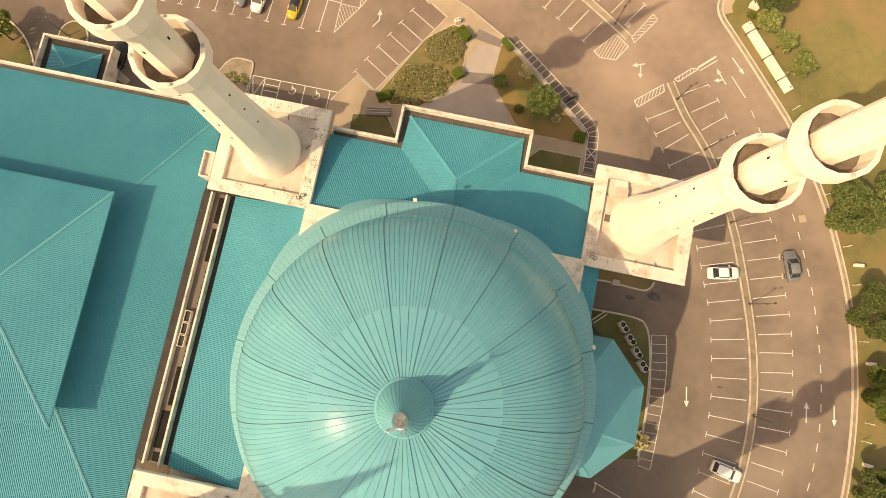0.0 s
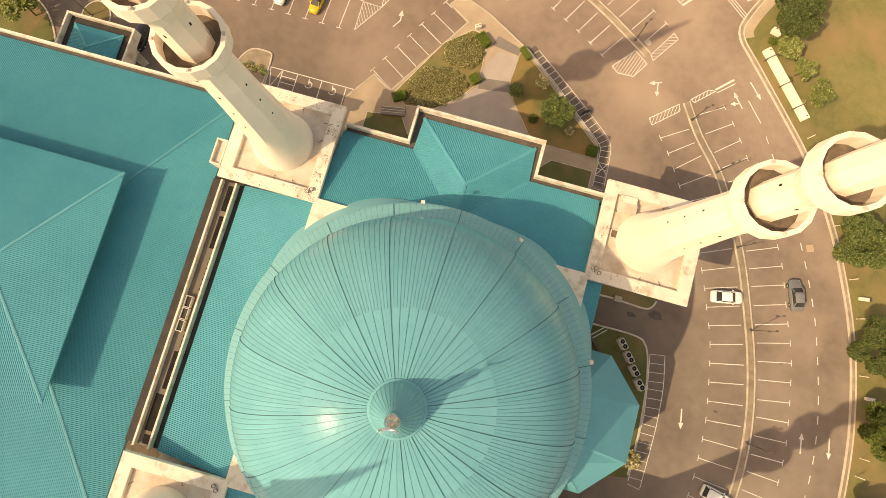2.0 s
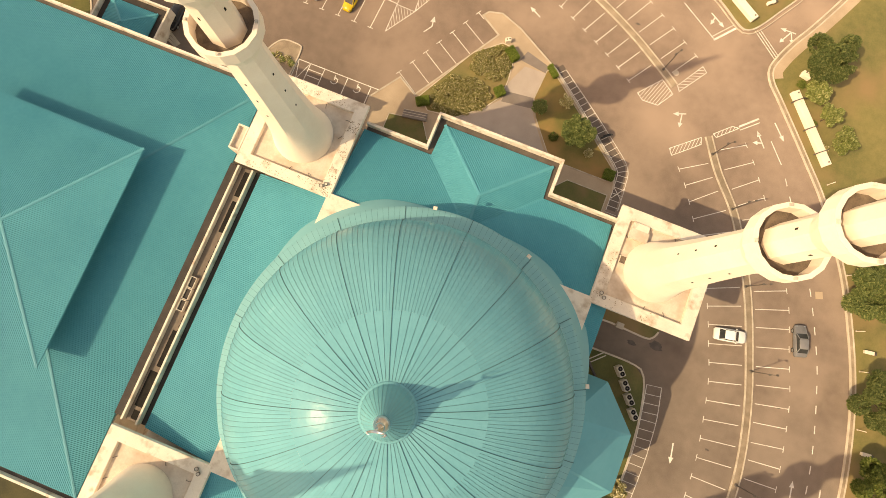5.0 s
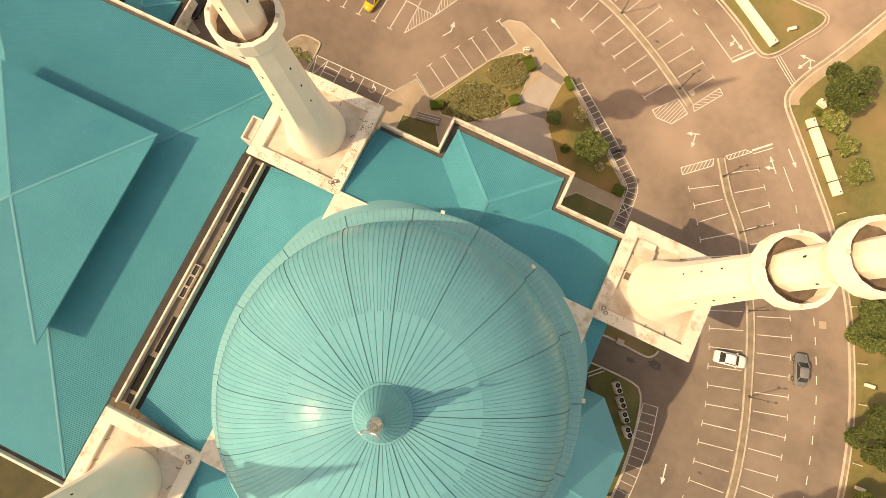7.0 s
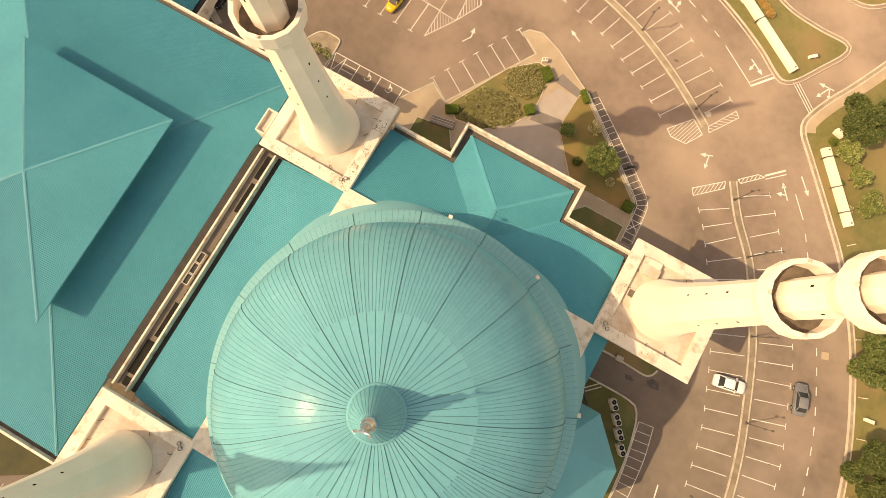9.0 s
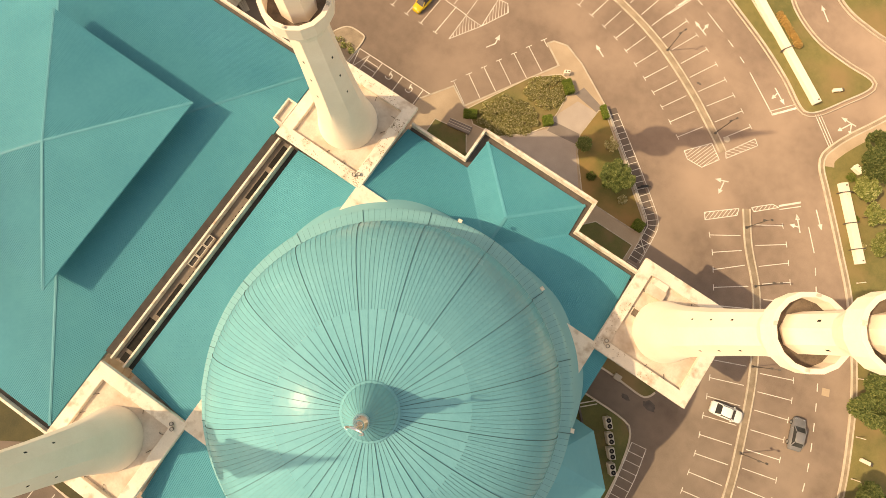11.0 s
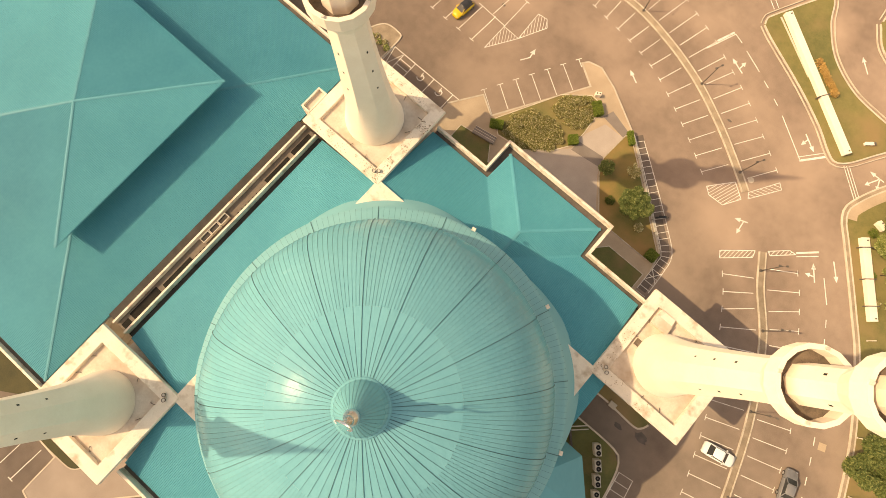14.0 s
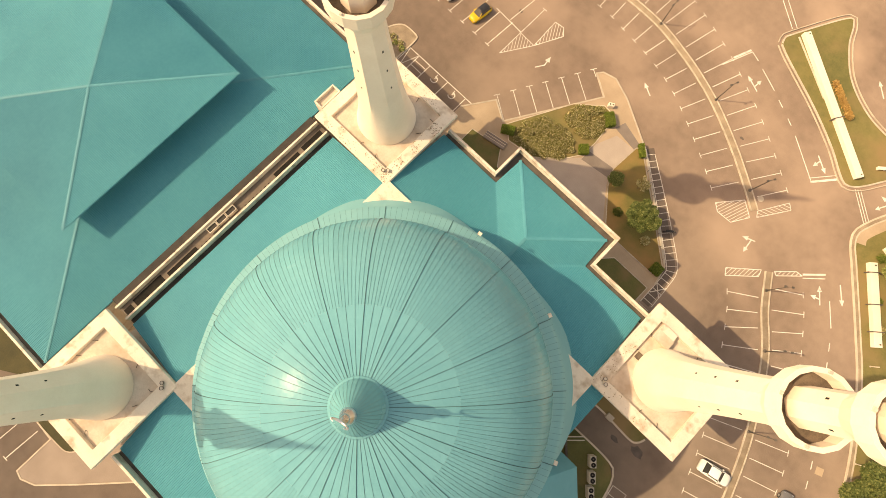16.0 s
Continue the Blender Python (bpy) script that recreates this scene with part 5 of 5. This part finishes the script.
# ---- cars ----
def car(x, y, a, paint, colour, hatchback=False, top_paint=None):
    t = thing("car", colour, "car", "parked cars", (x, y, 0.0), a)
    tail = -1.95 if hatchback else -2.15
    rows = [(tail, 0.66, 0.72), (tail + 0.15, 0.79, 0.92), (-1.2, 0.86, 0.98), (0.0, 0.87, 0.97), (1.0, 0.86, 0.93), (1.75, 0.80, 0.82), (2.05, 0.68, 0.68), (2.14, 0.5, 0.6)]
    bm = bmesh.new()
    rings = []
    for px, w, z in rows:
        rings.append([bm.verts.new((px, s * k, h)) for s, k, h in ((-1, w * 0.92, 0.25), (-1, w, 0.5), (-1, w * 0.97, z - 0.12), (-1, w * 0.82, z), (1, w * 0.82, z), (1, w * 0.97, z - 0.12), (1, w, 0.5), (1, w * 0.92, 0.25))])
    for p, q in zip(rings, rings[1:]):
        for k in range(8):
            bm.faces.new((p[k], p[(k + 1) % 8], q[(k + 1) % 8], q[k]))
    bm.faces.new(rings[0][::-1]), bm.faces.new(rings[-1])
    body = part("body", finish(bm, True), paint, t)
    back, rear = (-1.85, -1.45) if hatchback else (-1.62, -1.0)
    foot = [(back, 0.72), (1.02, 0.74)]
    top = [(rear, 0.58), (0.3, 0.6)]
    v = [Vector((px, s * w, z)) for (px, w), z in ((foot[0], 0.93), (foot[1], 0.9), (top[1], 1.44), (top[0], 1.43)) for s in (-1, 1)]
    middle = sum(v, Vector()) / 8
    for name, f in (("windscreen", (2, 4, 5, 3)), ("rear_window", (6, 0, 1, 7)), ("side_window", (0, 6, 4, 2)), ("side_window", (1, 3, 5, 7))):
        bm = bmesh.new()
        outer, inner = [bm.verts.new(v[i]) for i in f], [bm.verts.new(v[i].lerp(middle, 0.06)) for i in f]
        bm.faces.new(outer), bm.faces.new(inner[::-1])
        for i in range(4):
            bm.faces.new((outer[i], inner[i], inner[(i + 1) % 4], outer[(i + 1) % 4]))
        part(name, finish(bm), M_GLASS, t, "dark tinted car glass")
    bm = bmesh.new()
    ends = [(rear - 0.06, 0.52), (rear + 0.2, 0.6), (0.1, 0.62), (0.36, 0.54)]
    lo = [[bm.verts.new((px, s * w, 1.425)) for s in (-1, 1)] for px, w in ends]
    hi = [[bm.verts.new((px, s * w * 0.9, 1.48 if 0 < i < 3 else 1.44)) for s in (-1, 1)] for i, (px, w) in enumerate(ends)]
    for i in range(3):
        bm.faces.new((hi[i][0], hi[i + 1][0], hi[i + 1][1], hi[i][1]))
        for s in (0, 1):
            bm.faces.new((lo[i][s], lo[i + 1][s], hi[i + 1][s], hi[i][s]))
    for i in (0, 3):
        bm.faces.new((lo[i][0], lo[i][1], hi[i][1], hi[i][0]))
    part("roof", finish(bm, True), top_paint or paint, t)
    for s in (-1, 1):
        for (p, z0), (q, z1) in ((((back, 0.74), 0.92), ((rear, 0.6), 1.42)), (((1.04, 0.75), 0.89), ((0.32, 0.61), 1.42))):
            bm = beam(bmesh.new(), (p[0], p[1] * s, z0), (q[0], q[1] * s, z1), 0.09, 0.06)
            part("pillar", finish(bm), paint, t)
        bm = box(bmesh.new(), 0.55, 0.72, min(s * 0.84, s * 1.0), max(s * 0.84, s * 1.0), 0.9, 1.03)
        part("mirror", finish(bm), paint, t)
        bm = box(bmesh.new(), 1.86, 2.04, min(s * 0.42, s * 0.66), max(s * 0.42, s * 0.66), 0.6, 0.735)
        part("headlight", finish(bm), M_RIM, t, "clear headlight")
        for wx in (-1.28, 1.3):
            m = pose(wx, s * 0.76, 0.31, 90)
            bm = lathe(bmesh.new(), [(0.2, -0.1), (0.3, -0.1), (0.31, 0.0), (0.3, 0.1), (0.2, 0.1)], 20, 0, m)
            wheel = part("wheel", finish(bm), M_TYRE, t, "black rubber tyre")
            bm = lathe(bmesh.new(), [(0.19, -0.11), (0.19, 0.11)], 14, 0, m)
            part("rim", finish(bm), M_RIM, wheel)
    return t


car(38.0, 19.8, 12, M_CARWHITE, "white saloon car parked in a marked bay")
car(42.0, -5.9, -13, M_CARWHITE, "white hatchback car parked in a marked bay", True)
car(47.0, 22.6, 107, M_CARGREY, "dark grey saloon car standing in the lane")
car(-27.9, 45.3, -96, M_CARYELLOW, "yellow hatchback car with a black roof in a marked bay", True, M_CARBLACK).scale = (0.86, 0.9, 0.9)
car(-33.1, 45.5, -95, M_CARWHITE, "white saloon car parked in a marked bay")
car(-35.7, 45.9, -95, M_CARGREY, "grey hatchback car parked in a marked bay", True)
car(-50.3, 33.4, -92, M_CARBLACK, "black car parked beside the annex", True)

bike = thing("motorcycle", "black motorcycle parked in a painted bay", "motorcycle", at=(13.4, 39.9, 0.0), rz=40)
for wx in (-0.62, 0.62):
    bm = lathe(bmesh.new(), [(0.16, -0.05), (0.28, -0.05), (0.28, 0.05), (0.16, 0.05)], 16, 0, pose(wx, 0, 0.28, 90))
    part("wheel", finish(bm), M_TYRE, bike)
bm = lathe(bmesh.new(), [(0.05, -0.5), (0.16, -0.3), (0.2, 0.1), (0.14, 0.45), (0.05, 0.55)], 10, 0, pose(0, 0, 0.62, 0, 90))
part("bike_body", finish(bm, True), M_CARBLACK, bike)
bm = box(bmesh.new(), -0.65, 0.0, -0.14, 0.14, 0.74, 0.86)
part("saddle", finish(bm), M_TYRE, bike)
bm = tube(bmesh.new(), [(0.5, -0.34, 1.0), (0.42, 0, 0.95), (0.5, 0.34, 1.0)], [0.025, 0.03, 0.025], 6)
part("handlebar", finish(bm), M_STEEL, bike)


# ---- trees and planting ----
def leaf_mesh(name, points, size, material, seed, lean=0.7):
    """Leaves as small folded blades at the points; each blade has two faces."""
    rnd = random.Random(seed)
    verts, faces = [], []
    for p in points:
        s = size * rnd.uniform(0.6, 1.3)
        m = Matrix.Translation(p) @ Euler((rnd.uniform(-lean, lean), rnd.uniform(-lean, lean), rnd.uniform(0, 6.28))).to_matrix().to_4x4()
        b = len(verts)
        verts += [tuple(m @ Vector(q)) for q in ((-s, 0, 0), (0, -s * 0.45, s * 0.18), (s, 0, -s * 0.15), (0, s * 0.45, s * 0.18))]
        faces += [(b, b + 1, b + 2), (b, b + 2, b + 3)]
    me = bpy.data.meshes.new(name)
    me.from_pydata(verts, [], faces)
    me.materials.append(material)
    return me


def tree(x, y, height, spread, seed, material, label, leaves=2600, size=0.26, base=0.1):
    rnd = random.Random(seed)
    t = thing("tree", label, "tree", at=(x, y, base))
    h0 = height * 0.42
    bend = (rnd.uniform(-0.2, 0.2), rnd.uniform(-0.2, 0.2))
    bm = tube(bmesh.new(), [(0, 0, -0.05), (bend[0] * 0.5, bend[1] * 0.5, h0 * 0.6), (bend[0], bend[1], h0), (bend[0] * 1.3, bend[1] * 1.3, height * 0.8)],
              [0.045 * height * 0.5, 0.035 * height * 0.5, 0.028 * height * 0.5, 0.03], 8)
    part("trunk", finish(bm, True), M_BARK, t)
    blobs = []
    for k in range(15):
        a, reach = k * 2.4 + rnd.uniform(-0.4, 0.4), spread * (0.25 + 0.55 * math.sqrt((k + 0.5) / 15))
        tip = Vector((reach * math.cos(a), reach * math.sin(a), height * rnd.uniform(0.58, 0.88)))
        if k < 6:
            start = Vector((bend[0], bend[1], h0 * rnd.uniform(0.7, 1.1)))
            bm = tube(bmesh.new(), [start, start.lerp(tip, 0.5) + Vector((0, 0, 0.15)), tip], [0.018 * height, 0.012 * height, 0.02], 6)
            part("limb", finish(bm, True), M_BARK, t)
        blobs.append((tip, spread * rnd.uniform(0.24, 0.38)))
    blobs.append((Vector((0, 0, height * 0.9)), spread * 0.42))
    pts = []
    while len(pts) < leaves:
        c, r = rnd.choice(blobs)
        d = Vector((rnd.gauss(0, 1), rnd.gauss(0, 1), rnd.gauss(0, 0.8))).normalized() * r * rnd.uniform(0.35, 1.0) ** 0.6
        q = c + d
        if noise.noise(q * (2.2 / spread) + Vector((seed, 0, 0))) > -0.28:
            pts.append(q)
    crown = new("crown", leaf_mesh("crown", pts, size, material, seed))
    crown.parent = t
    return t


tree(51.9, 31.0, 5.8, 3.8, 11, M_LEAF2, "dense dark green tree on the roadside lawn", 19000, 0.19)
tree(57.0, 18.3, 5.8, 3.8, 12, M_LEAF2, "dense dark green tree on the roadside lawn", 19000, 0.19)
tree(59.2, 8.0, 5.6, 3.4, 14, M_LEAF, "leafy green tree on the roadside lawn", 15000, 0.19)
tree(59.8, -4.6, 5.8, 3.6, 15, M_LEAF2, "dense dark green tree on the roadside lawn", 19000, 0.19)
tree(59.0, -13.5, 5.6, 3.2, 16, M_LEAF, "leafy green tree on the roadside lawn", 15000, 0.19)
tree(62.6, 15.5, 5.0, 2.6, 13, M_LEAF, "leafy green tree on the roadside lawn", 3000, 0.3)
tree(57.2, 34.6, 4.6, 2.4, 17, M_LEAF2, "dark green tree on the wide lawn", 2600, 0.3)
tree(38.2, 55.9, 3.4, 1.7, 18, M_LEAF3, "small pale leafy tree behind the low wall", 3600, 0.2)
tree(41.0, 53.5, 3.2, 1.5, 19, M_LEAF3, "small pale leafy tree behind the low wall", 3000, 0.2)
tree(43.7, 50.5, 3.4, 1.8, 20, M_LEAF3, "small pale leafy tree behind the low wall", 3600, 0.2)
tree(37.8, 60.4, 5.4, 3.5, 21, M_LEAF2, "broad dark green tree beside the road", 18000, 0.19)
tree(9.1, 37.7, 4.6, 2.25, 22, M_LEAF2, "round leafy tree in the entrance garden", 7500, 0.19)
tree(-66.2, 32.4, 6.0, 3.0, 23, M_LEAF3, "pale green tree at the edge of the car park", 3000, 0.28)
tree(6.2, 41.6, 3.0, 1.0, 25, M_PALE, "thin sparse sapling in the entrance garden", 420, 0.18)
tree(29.9, -4.2, 2.6, 1.2, 26, M_PALE, "small pale bush at the edge of the service lawn", 1100, 0.2)


def shrub(x, y, w, h, seed, material, label, name="shrub", n=420, size=0.16, base=0.15):
    rnd = random.Random(seed)
    t = thing(name, label, name.replace("_", " "), "", (x, y, base))
    bm = bmesh.new()
    for k in range(5):
        a = k * 1.26 + rnd.uniform(-0.3, 0.3)
        tube(bm, [(0, 0, -0.03), (0.25 * w * math.cos(a), 0.25 * w * math.sin(a), h * 0.4), (0.55 * w * math.cos(a), 0.55 * w * math.sin(a), h * 0.75)], [0.03, 0.02, 0.008], 5)
    part("stems", finish(bm), M_BARK, t)
    pts = []
    while len(pts) < n:
        d = Vector((rnd.gauss(0, 1), rnd.gauss(0, 1), abs(rnd.gauss(0, 1)))).normalized() * rnd.uniform(0.3, 1.0) ** 0.5
        q = Vector((d.x * w, d.y * w, 0.08 + d.z * h))
        if noise.noise(q * 2.0 + Vector((seed, 0, 0))) > -0.25:
            pts.append(q)
    ob = new("foliage", leaf_mesh("foliage", pts, size, material, seed))
    ob.parent = t
    return t


def inside(x, y, pts):
    odd = False
    for (x0, y0), (x1, y1) in zip(pts, pts[1:] + pts[:1]):
        if (y0 > y) != (y1 > y) and x < x0 + (y - y0) * (x1 - x0) / (y1 - y0):
            odd = not odd
    return odd


rnd_bed = random.Random(31)
BEDS = ([(-11.8, 36.6), (-9.9, 40.0), (-6.5, 40.6), (-4.2, 39.6), (-4.3, 37.7), (-7.4, 35.0), (-11.0, 34.8)], [(-8.3, 42.4), (-8.1, 44.6), (-5.1, 46.9), (-3.8, 46.0), (-3.0, 44.0), (-3.5, 41.9), (-6.0, 41.9)])
grown = []
for bed in BEDS:
    for _ in range(900):
        x, y = rnd_bed.uniform(-12, -2.5), rnd_bed.uniform(34, 47.2)
        if inside(x, y, bed) and all((x - p) ** 2 + (y - q) ** 2 > 0.3 for p, q in grown):
            grown.append((x, y))
for k, (x, y) in enumerate(grown):
    shrub(x, y, rnd_bed.uniform(0.5, 0.85), rnd_bed.uniform(0.4, 0.65), 300 + k, M_FLOWER,
          "green shrub speckled with pale flowers in the entrance garden", "flowering_shrub", 360, 0.085)


def hedge(x, y, lx, ly, h, a, seed):
    rnd = random.Random(seed)
    t = thing("hedge", "clipped green block hedge in the entrance garden", "hedge", "clipped hedges", (x, y, 0.12), a)
    bm = box(bmesh.new(), -lx / 2 + 0.12, lx / 2 - 0.12, -ly / 2 + 0.12, ly / 2 - 0.12, 0.0, h - 0.12)
    part("hedge_core", finish(bm), M_LEAF, t)
    pts = []
    for _ in range(int(260 * (lx * ly + 2 * h * (lx + ly)))):
        p = [rnd.uniform(-lx / 2, lx / 2), rnd.uniform(-ly / 2, ly / 2), rnd.uniform(0.05, h)]
        k = rnd.randrange(5)
        if k < 2:
            p[2] = h + rnd.uniform(-0.06, 0.05)
        elif k == 2:
            p[0] = math.copysign(lx / 2, rnd.random() - 0.5) + rnd.uniform(-0.05, 0.05)
        else:
            p[1] = math.copysign(ly / 2, rnd.random() - 0.5) + rnd.uniform(-0.05, 0.05)
        pts.append(Vector(p))
    ob = new("hedge_leaves", leaf_mesh("hedge_leaves", pts, 0.09, M_HEDGE, seed, 0.7))
    ob.parent = t


for k, (x, y, lx, ly, h, a) in enumerate(((-12.6, 34.9, 1.8, 1.1, 0.9, 32), (-3.0, 40.3, 1.3, 1.3, 0.9, 45), (-3.3, 46.2, 2.0, 1.2, 1.0, -40), (3.0, 46.0, 1.9, 0.7, 0.8, -42), (15.5, 34.6, 1.4, 1.3, 0.9, 0))):
    hedge(x, y, lx, ly, h, a, 60 + k)
for k in range(5):
    shrub(-35.2 + 0.75 * k, 33.2 + 0.5 * (k % 2), 0.55, 0.6, 200 + k, M_PALE if k % 2 else M_LEAF3, "dry straggling shrub in a kerbed bed", "shrub", 120, 0.12, 0.1)
for k in range(11):
    s = k / 10
    shrub(16.4 + 4.7 * s, 73.7 - 2.7 * s, 0.5, 0.8, 210 + k, M_DRY, "orange-brown dry shrub beside the low wall", "dry_shrub", 260, 0.13, 0.1)
tree(3.0, 39.8, 2.4, 1.1, 27, M_LEAF2, "small dark bushy tree beside the plaza", 1800, 0.15)
for k, (x, y) in enumerate(((11.8, 36.6), (6.4, 37.0), (37.4, 54.8), (40.0, 52.4), (42.6, 49.6), (36.8, 57.6))):
    shrub(x, y, 0.7, 0.7, 230 + k, M_LEAF if k % 2 else M_PALE, "low leafy shrub on the grass", "shrub", 340, 0.14, 0.12)


# ---- railings and boards ----
def railing(line, label):
    """A low steel railing: posts and two rails along a line."""
    t = thing("railing", label, "railing", "steel railings")
    pts = curve_points(line, 0.1)
    for k in range(0, len(pts), 18):
        p = pts[k][0]
        bm = tube(bmesh.new(), [(p.x, p.y, 0.1), (p.x, p.y, 0.9)], [0.035, 0.035], 6)
        part("post", finish(bm), M_STEEL, t)
    for z in (0.5, 0.88):
        bm = tube(bmesh.new(), [(p.x, p.y, z) for p, _ in pts[::6]], [0.03] * len(pts[::6]), 6)
        part("rail", finish(bm), M_UNIT, t)


railing([(2.8, 46.7), (8.2, 42.3), (13.0, 38.3), (15.8, 35.9)], "low grey steel railing beside the motorcycle bays")
boards = thing("board_stack", "pale boards leaning beside the annex door", "boards", at=(-50.1, 30.9, 0.0), rz=-27)
for k in range(3):
    m = pose(0.15 * k, -0.42 * k, 0.0, 0, 3 + k, 4 * k - 3)
    bm = box(bmesh.new(), -2.1, 2.0 - 0.2 * k, -0.17, 0.17, 0.12, 0.18, m)
    part("board", finish(bm), M_KERB, boards)
mesh_lid = thing("grated_cover", "dark grated cover on the paving by the annex", "cover", at=(-51.5, 30.2, 0.0), rz=-12)
bm = box(bmesh.new(), -0.55, 0.55, -0.5, 0.5, 0.0, 0.1)
part("frame", finish(bm), M_STEEL, mesh_lid)
for k in range(6):
    bm = box(bmesh.new(), -0.5 + 0.18 * k, -0.42 + 0.18 * k, -0.5, 0.5, 0.1, 0.13)
    part("bar", finish(bm), M_UNIT, mesh_lid)
cover_box = thing("yard_box", "pale concrete inspection box on the yard kerb", "inspection box", at=(23.9, 15.6, 0.1))
bm = box(bmesh.new(), -0.5, 0.5, -0.4, 0.4, 0.0, 0.35)
bmesh.ops.bevel(bm, geom=list(bm.edges), offset=0.03, segments=1, affect="EDGES")
part("box_body", finish(bm), M_KERB, cover_box)

bins = thing("litter_bin", "small pale concrete litter bin at the garden path", "litter bin", at=(-4.6, 48.0, 0.12), rz=30)
bm = box(bmesh.new(), -0.42, 0.42, -0.26, 0.26, 0.0, 0.8)
bmesh.ops.bevel(bm, geom=list(bm.edges), offset=0.04, segments=2, affect="EDGES")
part("bin_body", finish(bm), M_SHAFT, bins)
for x in (-0.2, 0.2):
    bm = lathe(bmesh.new(), [(0.11, 0.8), (0.11, 0.83)], 14, 0, Matrix.Translation((x, 0, 0)))
    part("bin_opening", finish(bm), M_DARK, bins, "dark round opening")
steps = thing("garden_steps", "low grey concrete steps with pale nosings between path and grass", "steps", at=(-12.9, 32.75, 0.12), rz=10)
for k in range(3):
    bm = box(bmesh.new(), -1.7, 1.7, -0.75 + 0.42 * k, -0.35 + 0.42 * k, 0.0, 0.5 - 0.14 * k)
    tread = part("step", finish(bm), M_STRIP, steps)
    bm = box(bmesh.new(), -1.7, 1.7, -0.41 + 0.42 * k, -0.345 + 0.42 * k, 0.5 - 0.14 * k, 0.512 - 0.14 * k)
    part("nosing", finish(bm), M_KERB, tread)
